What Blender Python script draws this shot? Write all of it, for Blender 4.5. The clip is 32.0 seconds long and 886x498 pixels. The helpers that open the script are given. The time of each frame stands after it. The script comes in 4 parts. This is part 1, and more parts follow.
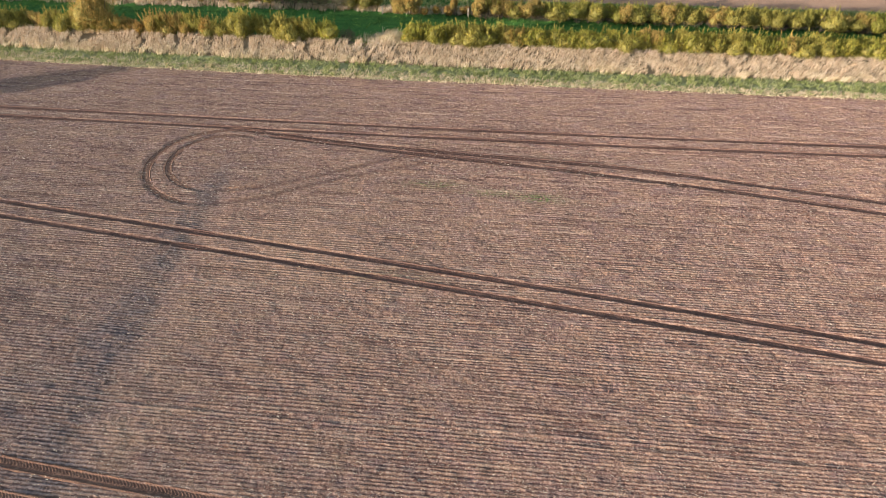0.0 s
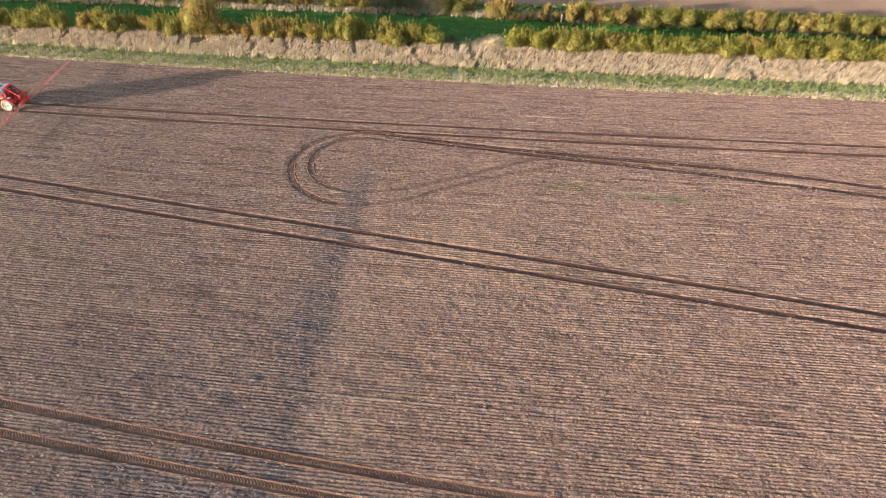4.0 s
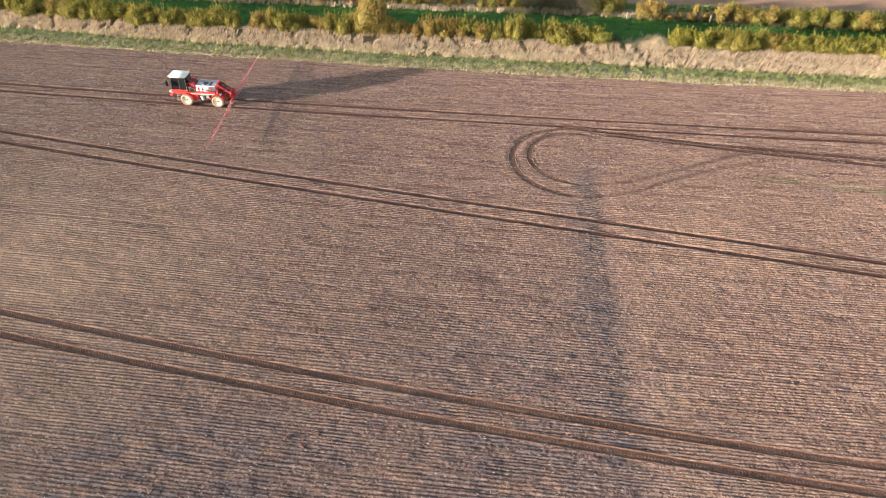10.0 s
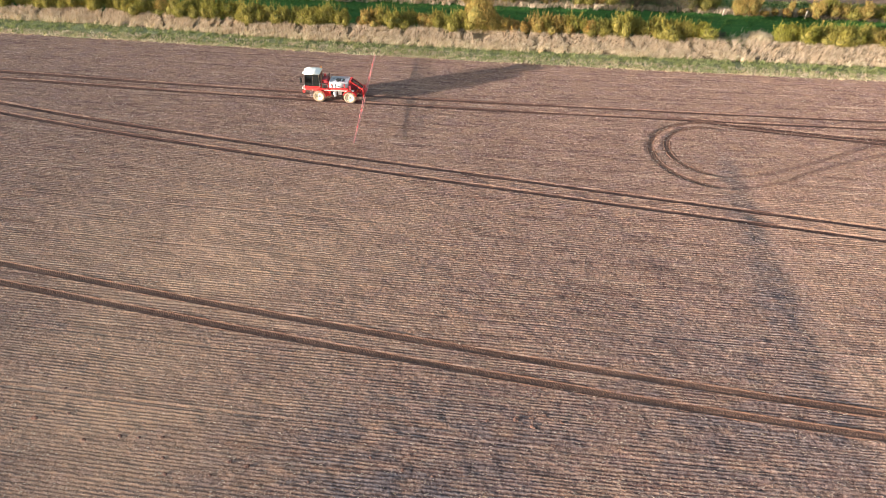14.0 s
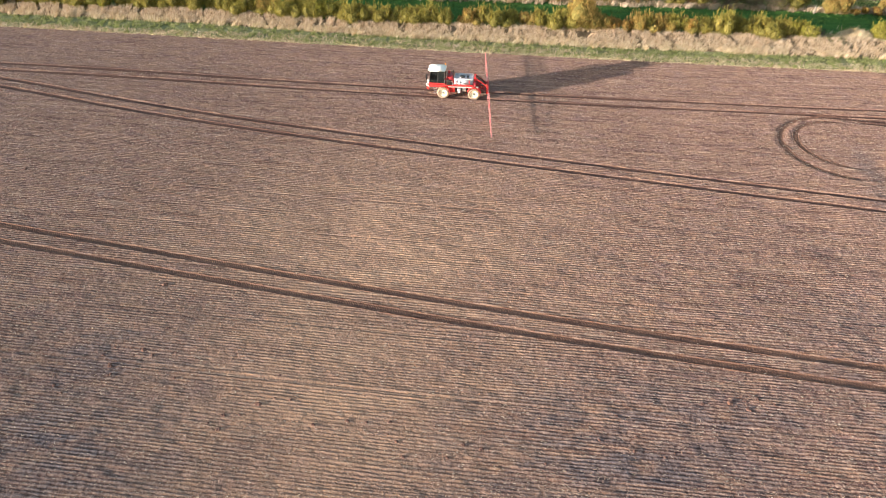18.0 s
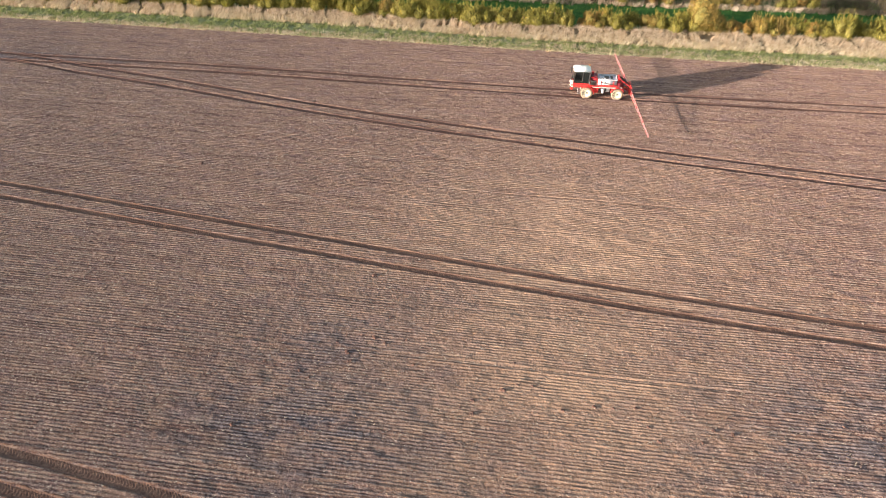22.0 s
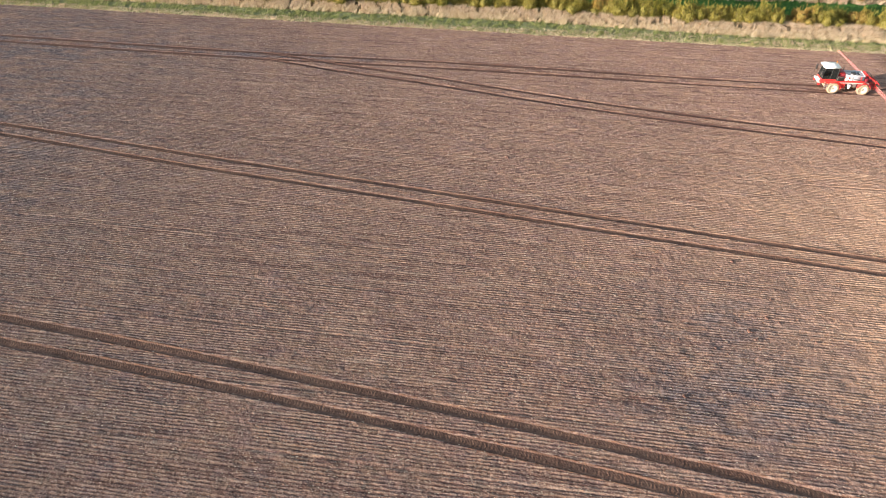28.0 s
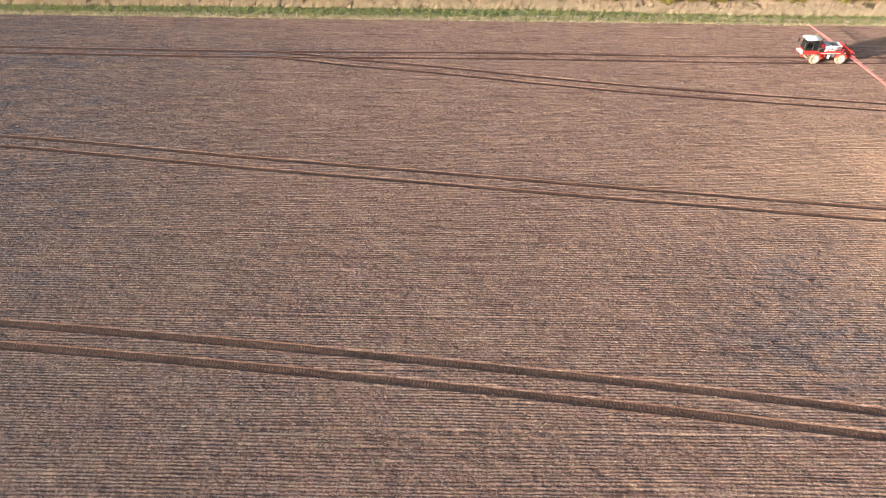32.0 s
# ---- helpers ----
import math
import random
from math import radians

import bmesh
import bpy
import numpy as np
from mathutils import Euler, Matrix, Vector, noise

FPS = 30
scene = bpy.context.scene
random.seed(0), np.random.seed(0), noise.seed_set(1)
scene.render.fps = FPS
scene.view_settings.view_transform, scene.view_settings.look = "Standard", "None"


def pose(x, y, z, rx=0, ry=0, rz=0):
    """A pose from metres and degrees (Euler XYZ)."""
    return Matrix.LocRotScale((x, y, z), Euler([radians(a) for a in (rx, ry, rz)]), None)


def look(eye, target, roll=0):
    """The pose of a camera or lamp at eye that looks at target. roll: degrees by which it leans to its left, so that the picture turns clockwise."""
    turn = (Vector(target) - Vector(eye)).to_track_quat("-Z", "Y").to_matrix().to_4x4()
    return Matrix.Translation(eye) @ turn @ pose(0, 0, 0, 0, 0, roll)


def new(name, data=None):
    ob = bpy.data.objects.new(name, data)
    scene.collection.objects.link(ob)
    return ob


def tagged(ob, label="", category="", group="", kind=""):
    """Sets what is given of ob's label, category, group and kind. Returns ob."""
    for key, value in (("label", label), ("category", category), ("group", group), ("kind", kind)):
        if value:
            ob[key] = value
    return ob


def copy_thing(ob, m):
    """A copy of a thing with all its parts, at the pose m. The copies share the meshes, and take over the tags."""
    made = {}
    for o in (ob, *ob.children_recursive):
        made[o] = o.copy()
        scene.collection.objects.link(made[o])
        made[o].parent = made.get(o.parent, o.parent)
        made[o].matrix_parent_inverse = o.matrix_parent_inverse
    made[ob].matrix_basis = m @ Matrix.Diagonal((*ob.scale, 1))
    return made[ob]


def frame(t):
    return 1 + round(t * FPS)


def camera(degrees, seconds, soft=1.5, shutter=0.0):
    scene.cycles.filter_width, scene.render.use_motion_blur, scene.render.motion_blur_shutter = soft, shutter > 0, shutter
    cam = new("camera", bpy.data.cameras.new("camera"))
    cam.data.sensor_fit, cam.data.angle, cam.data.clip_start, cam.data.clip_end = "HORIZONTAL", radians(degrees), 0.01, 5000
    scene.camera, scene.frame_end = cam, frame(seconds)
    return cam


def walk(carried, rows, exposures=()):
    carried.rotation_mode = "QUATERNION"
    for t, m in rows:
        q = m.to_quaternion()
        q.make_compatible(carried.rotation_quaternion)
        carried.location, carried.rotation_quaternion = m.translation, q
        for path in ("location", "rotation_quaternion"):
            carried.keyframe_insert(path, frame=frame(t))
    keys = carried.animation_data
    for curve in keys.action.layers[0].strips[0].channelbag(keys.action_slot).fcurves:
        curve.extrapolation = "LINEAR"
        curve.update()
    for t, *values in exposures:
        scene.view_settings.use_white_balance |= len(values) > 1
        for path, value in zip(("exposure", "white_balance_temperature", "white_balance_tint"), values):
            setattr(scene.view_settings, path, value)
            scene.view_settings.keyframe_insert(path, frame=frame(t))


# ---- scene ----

# camera path: seconds, eye, heading to the left of +y, pitch, roll
PATH = [
    (0, 49.57, 10.97, 38.54, 4.72, -38.88, 0.08),
    (1, 46.37, 10.39, 38.85, 4.55, -38.91, 0.23),
    (2, 42.96, 9.62, 39.23, 4.53, -38.88, 0.22),
    (3, 39.31, 8.82, 39.61, 4.53, -38.85, 0.23),
    (4, 35.67, 7.78, 39.98, 4.54, -38.84, 0.36),
    (5, 31.98, 6.66, 40.33, 4.55, -38.85, 0.56),
    (6, 28.20, 5.61, 40.66, 4.55, -38.88, 0.72),
    (7, 24.29, 4.77, 40.99, 4.52, -38.96, 0.68),
    (8, 20.33, 3.91, 41.29, 4.49, -39.03, 0.67),
    (9, 16.25, 3.11, 41.51, 4.39, -39.07, 0.70),
    (10, 12.14, 2.37, 41.60, 4.24, -39.06, 0.67),
    (11, 8.01, 1.66, 41.66, 4.10, -39.06, 0.62),
    (12, 4.00, 0.83, 41.81, 4.04, -39.10, 0.60),
    (13, 0.00, 0.00, 42.00, 4.00, -39.20, 0.55),
    (14, -4.03, -0.80, 42.13, 3.96, -39.23, 0.53),
    (15, -7.97, -1.56, 42.08, 3.80, -39.19, 0.51),
    (16, -11.93, -2.27, 41.93, 3.60, -39.09, 0.54),
    (17, -15.97, -2.92, 41.78, 3.44, -38.98, 0.61),
    (18, -20.19, -3.51, 41.70, 3.39, -38.89, 0.61),
    (19, -24.34, -4.23, 41.69, 3.34, -38.83, 0.65),
    (20, -28.61, -5.09, 41.75, 3.36, -38.70, 0.72),
    (21, -33.22, -5.98, 41.79, 3.50, -38.60, 0.80),
    (22, -38.00, -6.69, 41.77, 3.70, -38.53, 0.90),
    (23, -43.18, -7.55, 41.85, 3.91, -38.49, 0.82),
    (24, -48.50, -8.67, 42.11, 4.14, -38.52, 0.72),
    (25, -54.09, -9.81, 42.53, 4.26, -38.60, 0.56),
    (26, -59.85, -10.96, 43.07, 4.29, -38.77, 0.44),
    (27, -65.71, -12.12, 43.69, 4.22, -39.00, 0.41),
    (28, -71.58, -13.26, 44.34, 4.05, -39.26, 0.47),
    (29, -77.41, -14.37, 44.97, 3.80, -39.51, 0.55),
    (30, -83.14, -15.39, 45.43, 3.49, -39.71, 0.71),
    (30.5, -85.56, -15.90, 45.57, 3.47, -39.76, 0.70),
    (31, -86.68, -16.10, 45.62, 2.54, -39.97, 0.76),
    (31.5, -86.77, -16.20, 45.44, 0.64, -39.96, 0.91),
    (32, -86.83, -16.20, 45.22, -4.30, -39.79, 1.32),
]


def aimed(x, y, z, yaw, pitch, roll):
    a, b = radians(yaw), radians(pitch)
    ahead = Vector((-math.sin(a) * math.cos(b), math.cos(a) * math.cos(b), math.sin(b)))
    return look((x, y, z), Vector((x, y, z)) + ahead, roll)


cam = camera(64.0, 32.0, soft=0.98)
walk(cam, [(t, aimed(*row)) for t, *row in PATH], [(0, 1.92, 7200, 12), (14, 1.92, 7200, 12), (22, 1.86, 7200, 12), (32, 1.84, 7200, 12)])

# ---- light: a low evening sun behind the camera's left shoulder, clear sky ----
SUN_TO = Vector((-0.924, -0.383, 0.1175)).normalized()
world = bpy.data.worlds.new("sky")
scene.world = world
world.use_nodes = True
wn = world.node_tree
sky = wn.nodes.new("ShaderNodeTexSky")
sky.sky_type = "NISHITA"
sky.sun_disc = False
sky.sun_elevation = math.asin(SUN_TO.z)
sky.sun_rotation = math.atan2(SUN_TO.x, SUN_TO.y)
wn.links.new(sky.outputs[0], wn.nodes["Background"].inputs[0])
wn.nodes["Background"].inputs[1].default_value = 0.13
sun = new("sun", bpy.data.lights.new("sun", "SUN"))
sun.data.energy = 4.6
sun.data.angle = radians(0.8)
sun.data.color = (1.0, 0.945, 0.89)
sun.matrix_world = look(SUN_TO * 300, (0, 0, 0))

RNG = np.random.default_rng(7)


# ---- materials ----
class Nodes:
    """Short hand for a node material."""

    def __init__(self, name, rough=0.9, metal=0.0, spec=0.3):
        self.mat = bpy.data.materials.new(name)
        self.mat.use_nodes = True
        self.tree = self.mat.node_tree
        self.bsdf = self.tree.nodes["Principled BSDF"]
        self.bsdf.inputs["Roughness"].default_value = rough
        self.bsdf.inputs["Diffuse Roughness"].default_value = 0.35 if rough > 0.7 else 0.0
        self.bsdf.inputs["Metallic"].default_value = metal
        self.bsdf.inputs["Specular IOR Level"].default_value = spec

    def put(self, socket, value):
        if isinstance(value, bpy.types.NodeSocket):
            self.tree.links.new(value, socket)
        else:
            socket.default_value = value

    def place(self, scale=(1, 1, 1), local=False):
        if local:
            src = self.tree.nodes.new("ShaderNodeTexCoord").outputs["Object"]
        else:
            src = self.tree.nodes.new("ShaderNodeNewGeometry").outputs["Position"]
        n = self.tree.nodes.new("ShaderNodeMapping")
        self.tree.links.new(src, n.inputs[0])
        n.inputs["Scale"].default_value = scale
        return n.outputs[0]

    def noise(self, where, scale, detail=3.0, rough=0.6):
        n = self.tree.nodes.new("ShaderNodeTexNoise")
        self.tree.links.new(where, n.inputs["Vector"])
        n.inputs["Scale"].default_value = scale
        n.inputs["Detail"].default_value = detail
        n.inputs["Roughness"].default_value = rough
        return n.outputs["Fac"]

    def ramp(self, fac, stops):
        n = self.tree.nodes.new("ShaderNodeValToRGB")
        self.put(n.inputs[0], fac)
        el = n.color_ramp.elements
        while len(el) < len(stops):
            el.new(0.5)
        for e, (p, c) in zip(el, stops):
            e.position = p
            e.color = (*c, 1) if isinstance(c, tuple) else (c, c, c, 1)
        return n.outputs[0]

    def mix(self, fac, a, b, how="MIX"):
        n = self.tree.nodes.new("ShaderNodeMix")
        n.data_type, n.blend_type = "RGBA", how
        self.put(n.inputs[0], fac)
        for i, v in ((6, a), (7, b)):
            self.put(n.inputs[i], (*v, 1) if isinstance(v, tuple) else v)
        return n.outputs[2]

    def calc(self, how, a, b=0.0):
        n = self.tree.nodes.new("ShaderNodeMath")
        n.operation = how
        self.put(n.inputs[0], a)
        self.put(n.inputs[1], b)
        return n.outputs[0]

    def along(self, row, scale, apart):
        """A place that runs along x and jumps from row to row."""
        split = self.tree.nodes.new("ShaderNodeSeparateXYZ")
        self.tree.links.new(self.tree.nodes.new("ShaderNodeNewGeometry").outputs["Position"], split.inputs[0])
        n = self.tree.nodes.new("ShaderNodeCombineXYZ")
        self.put(n.inputs[0], self.calc("MULTIPLY", split.outputs[0], scale))
        self.put(n.inputs[1], self.calc("MULTIPLY", row, apart))
        return n.outputs[0]

    def layer(self, name):
        n = self.tree.nodes.new("ShaderNodeAttribute")
        n.attribute_name = name
        return n.outputs["Fac"]

    def island(self):
        return self.tree.nodes.new("ShaderNodeNewGeometry").outputs["Random Per Island"]

    def thing(self):
        return self.tree.nodes.new("ShaderNodeObjectInfo").outputs["Random"]

    def bump(self, height, strength=0.5, distance=0.05):
        n = self.tree.nodes.new("ShaderNodeBump")
        n.inputs["Strength"].default_value = strength
        n.inputs["Distance"].default_value = distance
        self.put(n.inputs["Height"], height)
        self.tree.links.new(n.outputs[0], self.bsdf.inputs["Normal"])

    def done(self, colour, rough=None):
        self.put(self.bsdf.inputs["Base Color"], (*colour, 1) if isinstance(colour, tuple) else colour)
        if rough is not None:
            self.put(self.bsdf.inputs["Roughness"], rough)
        return self.mat


def soil_material():
    """Drilled soil: the layer "rows" counts the drill rows, so ridges, beads and furrows follow them."""
    m = Nodes("stubble_soil", 0.95, 0, 0.1)
    m.bsdf.inputs["Diffuse Roughness"].default_value = 0.8
    w = m.place()
    sway = m.calc("SUBTRACT", m.noise(w, 1.5, 2, 0.5), 0.5)
    crumble = m.calc("SUBTRACT", m.noise(w, 5.0, 3, 0.6), 0.5)
    phase = m.calc("ADD", m.layer("rows"), m.calc("ADD", m.calc("MULTIPLY", sway, 0.6), m.calc("MULTIPLY", crumble, 0.72)))
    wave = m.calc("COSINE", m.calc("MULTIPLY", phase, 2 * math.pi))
    drill = m.calc("ROUND", phase)
    along = m.along(drill, 3.2, 3.71)
    bead = m.noise(along, 1.0, 3, 0.65)
    run = m.noise(m.along(drill, 0.13, 2.37), 1.0, 3, 0.55)
    lump = m.noise(m.place((0.85, 1.15, 1)), 3.1, 3, 0.6)
    fine = m.noise(m.place((0.8, 1.2, 1)), 9.0, 2, 0.65)
    worn = m.noise(m.place((0.5, 1.0, 1)), 0.42, 4, 0.65)
    broad = m.noise(m.place((0.6, 1.3, 1)), 0.13, 4, 0.6)
    tint = m.noise(m.place((0.7, 1.2, 1)), 0.62, 3, 0.6)
    grey = m.noise(m.place((0.6, 1.5, 1)), 1.3, 3, 0.65)
    clear = m.calc("MULTIPLY", m.ramp(worn, [(0.38, 0.22), (0.62, 1.0)]), m.layer("sown"))
    # hollows between the lumps painted darker, as if shaded
    base = m.ramp(lump, [(0.31, (0.106, 0.056, 0.048)), (0.5, (0.242, 0.143, 0.115)), (0.69, (0.356, 0.225, 0.178))])
    base = m.mix(m.ramp(broad, [(0.35, 0.0), (0.7, 0.35)]), base, (0.290, 0.178, 0.126))
    base = m.mix(m.ramp(tint, [(0.50, 0.0), (0.66, 0.35)]), base, (0.310, 0.196, 0.124))
    base = m.mix(m.ramp(tint, [(0.34, 0.50), (0.48, 0.0)]), base, (0.225, 0.144, 0.146))
    base = m.mix(m.ramp(grey, [(0.34, 0.55), (0.46, 0.0)]), base, (0.130, 0.080, 0.082))
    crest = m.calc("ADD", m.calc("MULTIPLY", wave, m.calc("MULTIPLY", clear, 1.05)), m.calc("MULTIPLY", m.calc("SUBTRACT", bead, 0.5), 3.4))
    # relief shading painted along the rows: crests lighter, furrows darker
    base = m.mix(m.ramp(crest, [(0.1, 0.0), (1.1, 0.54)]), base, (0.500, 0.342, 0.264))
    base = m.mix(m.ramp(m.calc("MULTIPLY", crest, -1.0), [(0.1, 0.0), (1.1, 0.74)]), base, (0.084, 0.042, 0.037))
    base = m.mix(m.ramp(run, [(0.36, 0.62), (0.43, 0.0)]), base, (0.094, 0.049, 0.044))
    base = m.mix(m.ramp(run, [(0.59, 0.0), (0.66, 0.38)]), base, (0.480, 0.338, 0.262))
    # crevices between crumbs, their shade put into the colour
    base = m.mix(m.ramp(fine, [(0.35, 0.68), (0.45, 0.0)]), base, (0.070, 0.036, 0.035))
    base = m.mix(m.ramp(fine, [(0.59, 0.0), (0.70, 0.70)]), base, (0.600, 0.455, 0.380))
    damp_dim = m.layer("damp_dim")
    # one dark tone for damp soil and for painted shade
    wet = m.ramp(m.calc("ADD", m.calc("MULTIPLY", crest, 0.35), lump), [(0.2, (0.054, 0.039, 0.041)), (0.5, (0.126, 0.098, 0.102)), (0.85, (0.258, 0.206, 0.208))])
    base = m.mix(m.calc("MULTIPLY", damp_dim, 0.72), base, wet)
    # dry soil, with the dip's sunlit edge painted in
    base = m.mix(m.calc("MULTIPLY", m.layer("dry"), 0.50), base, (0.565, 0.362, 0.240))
    base = m.mix(m.calc("MULTIPLY", m.layer("pressed"), 0.68), base, (0.112, 0.064, 0.053))
    green = m.calc("MULTIPLY", m.layer("weedy"), m.ramp(lump, [(0.44, 0.0), (0.58, 0.8)]))
    base = m.mix(green, base, (0.105, 0.135, 0.055))
    rough = m.calc("ADD", m.calc("MULTIPLY", crest, 0.16), m.calc("ADD", m.calc("MULTIPLY", lump, 1.35), m.calc("MULTIPLY", fine, 0.35)))
    m.bump(rough, 1.0, 0.06)
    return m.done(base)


def plain_soil(name, a, b):
    m = Nodes(name, 0.95, 0, 0.1)
    w = m.place()
    c = m.ramp(m.noise(w, 3.0, 4, 0.7), [(0.3, a), (0.7, b)])
    c = m.mix(m.ramp(m.noise(w, 0.15, 3), [(0.4, 0.0), (0.7, 0.4)]), c, tuple(v * 1.3 for v in b))
    m.bump(m.noise(w, 6.0, 3, 0.7), 0.8, 0.08)
    return m.done(c)


def grass_ground(name, a, b, c):
    m = Nodes(name, 0.95, 0, 0.1)
    w = m.place((0.7, 1.3, 1))
    col = m.ramp(m.noise(w, 3.5, 4, 0.7), [(0.3, a), (0.55, b), (0.75, c)])
    col = m.mix(m.ramp(m.noise(w, 0.25, 3), [(0.4, 0.0), (0.7, 0.5)]), col, b)
    col = m.mix(m.ramp(m.noise(m.place((0.16, 1.0, 1)), 0.9, 4, 0.7), [(0.46, 0.0), (0.62, 0.65)]), col, a)
    m.bump(m.noise(w, 8.0, 3, 0.7), 0.9, 0.12)
    return m.done(col)


def leaf_material(name, colours, deep=0.45, patch=None):
    """patch: a second tone that comes and goes over the ground, tuft by tuft."""
    m = Nodes(name, 0.75, 0, 0.15)
    n = len(colours)
    col = m.ramp(m.island(), [((i + 0.5) / n, c) for i, c in enumerate(colours)])
    col = m.mix(m.calc("MULTIPLY", m.thing(), deep), col, colours[-1])
    col = m.mix(m.ramp(m.noise(m.place(), 0.8, 3), [(0.4, 0.0), (0.65, 0.35)]), col, colours[0])
    if patch:
        col = m.mix(m.ramp(m.noise(m.place((1.3, 0.8, 1)), 1.1, 4, 0.7), [(0.42, 0.0), (0.60, 0.60)]), col, patch)
    thin = m.tree.nodes.new("ShaderNodeBsdfTranslucent")
    both = m.tree.nodes.new("ShaderNodeMixShader")
    both.inputs[0].default_value = 0.35
    m.put(thin.inputs["Color"], col)
    m.tree.links.new(m.bsdf.outputs[0], both.inputs[1])
    m.tree.links.new(thin.outputs[0], both.inputs[2])
    m.tree.links.new(both.outputs[0], m.tree.nodes["Material Output"].inputs["Surface"])
    return m.done(col)


def paint(name, colour, rough=0.4, dust=(0.30, 0.20, 0.14), amount=0.35, metal=0.0):
    m = Nodes(name, rough, metal, 0.4)
    w = m.place(local=True)
    d = m.ramp(m.noise(w, 2.5, 5, 0.7), [(0.42, 0.0), (0.75, amount)])
    col = m.mix(d, colour, dust)
    col = m.mix(m.ramp(m.noise(w, 14.0, 3, 0.6), [(0.5, 0.0), (0.75, amount * 0.5)]), col, dust)
    return m.done(col, m.ramp(d, [(0.0, rough), (0.5, 0.85)]))


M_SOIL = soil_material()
M_RUT = plain_soil("pressed_soil", (0.106, 0.053, 0.042), (0.236, 0.136, 0.098))
M_RUT_DARK = plain_soil("damp_pressed_soil", (0.080, 0.041, 0.035), (0.160, 0.092, 0.073))
M_MARGIN = plain_soil("margin_soil", (0.150, 0.088, 0.072), (0.270, 0.165, 0.130))
M_FAR_SOIL = plain_soil("far_field_soil", (0.198, 0.119, 0.086), (0.306, 0.198, 0.146))
M_CRUMB = plain_soil("soil_crumb", (0.17, 0.104, 0.084), (0.36, 0.245, 0.195))
M_CLOD = plain_soil("clod_soil", (0.095, 0.048, 0.042), (0.21, 0.120, 0.095))
M_MEADOW = grass_ground("meadow_grass", (0.026, 0.085, 0.022), (0.058, 0.165, 0.036), (0.118, 0.235, 0.055))
M_VERGE = grass_ground("verge_grass", (0.160, 0.182, 0.090), (0.275, 0.285, 0.150), (0.415, 0.385, 0.250))
M_THATCH = grass_ground("dry_thatch", (0.168, 0.122, 0.076), (0.248, 0.183, 0.121), (0.297, 0.229, 0.158))
M_LAND = grass_ground("farmland", (0.05, 0.09, 0.025), (0.09, 0.13, 0.04), (0.16, 0.17, 0.06))
M_BLADE_GREEN = leaf_material("green_blades", [(0.170, 0.213, 0.070), (0.280, 0.320, 0.123), (0.400, 0.398, 0.189), (0.560, 0.504, 0.303)], 0.0, (0.180, 0.233, 0.070))
M_BLADE_MEADOW = leaf_material("meadow_blades", [(0.034, 0.100, 0.026), (0.062, 0.175, 0.042), (0.115, 0.250, 0.058), (0.19, 0.32, 0.085)])
M_BLADE_TAN = leaf_material("dry_grass_blades", [(0.524, 0.417, 0.315), (0.684, 0.568, 0.442), (0.796, 0.684, 0.556), (0.614, 0.487, 0.354)], 0.0, (0.468, 0.332, 0.218))
M_BLADE_PALE = leaf_material("pale_grass_blades", [(0.525, 0.445, 0.311), (0.708, 0.604, 0.439), (0.800, 0.707, 0.525)], 0.0, (0.510, 0.380, 0.235))
M_LEAF_OLIVE = leaf_material("olive_leaves", [(0.132, 0.136, 0.034), (0.212, 0.199, 0.042), (0.276, 0.252, 0.054), (0.343, 0.276, 0.077)])
M_LEAF_GREEN = leaf_material("green_leaves", [(0.102, 0.118, 0.027), (0.182, 0.187, 0.036), (0.263, 0.247, 0.044), (0.319, 0.284, 0.059)])
M_LEAF_GOLD = leaf_material("golden_leaves", [(0.200, 0.155, 0.048), (0.299, 0.225, 0.067), (0.400, 0.294, 0.109), (0.356, 0.230, 0.075)])
M_LEAF_RUST = leaf_material("rust_leaves", [(0.152, 0.095, 0.032), (0.365, 0.189, 0.048), (0.518, 0.284, 0.080), (0.396, 0.300, 0.112)])
M_INNER = plain_soil("crown_core_shade", (0.100, 0.092, 0.030), (0.210, 0.180, 0.058))
M_TWIG = leaf_material("bare_twigs", [(0.048, 0.045, 0.038), (0.096, 0.082, 0.062), (0.153, 0.126, 0.084)])
M_BARK = plain_soil("bark", (0.07, 0.05, 0.038), (0.16, 0.115, 0.085))
M_POST = plain_soil("weathered_wood", (0.22, 0.195, 0.16), (0.34, 0.30, 0.25))
M_RED = paint("red_paint", (0.62, 0.025, 0.030), 0.38, amount=0.25)
M_MAROON = paint("maroon_paint", (0.22, 0.012, 0.030), 0.45, amount=0.3)
M_BOOM = paint("boom_red_paint", (0.66, 0.20, 0.20), 0.5, (0.48, 0.36, 0.32), amount=0.5)
M_WHITE = paint("white_paint", (0.84, 0.83, 0.80), 0.35, amount=0.10)
M_TANK = paint("tank_plastic", (0.50, 0.51, 0.56), 0.25, (0.45, 0.36, 0.33), amount=0.35)
M_RIM = paint("cream_rim_paint", (0.80, 0.72, 0.55), 0.5, (0.42, 0.31, 0.21), amount=0.4)
M_TYRE = paint("dusty_rubber", (0.26, 0.195, 0.145), 0.85, (0.42, 0.31, 0.215), amount=0.8)
M_BLACK = paint("black_plastic", (0.020, 0.020, 0.022), 0.5, amount=0.2)
M_STEEL = paint("grey_steel", (0.35, 0.35, 0.36), 0.4, amount=0.3, metal=0.7)
M_ALU = paint("dusty_aluminium", (0.52, 0.49, 0.46), 0.5, (0.40, 0.31, 0.25), amount=0.5)
M_STRAW = leaf_material("straw", [(0.40, 0.31, 0.24), (0.54, 0.44, 0.35), (0.66, 0.57, 0.47)])
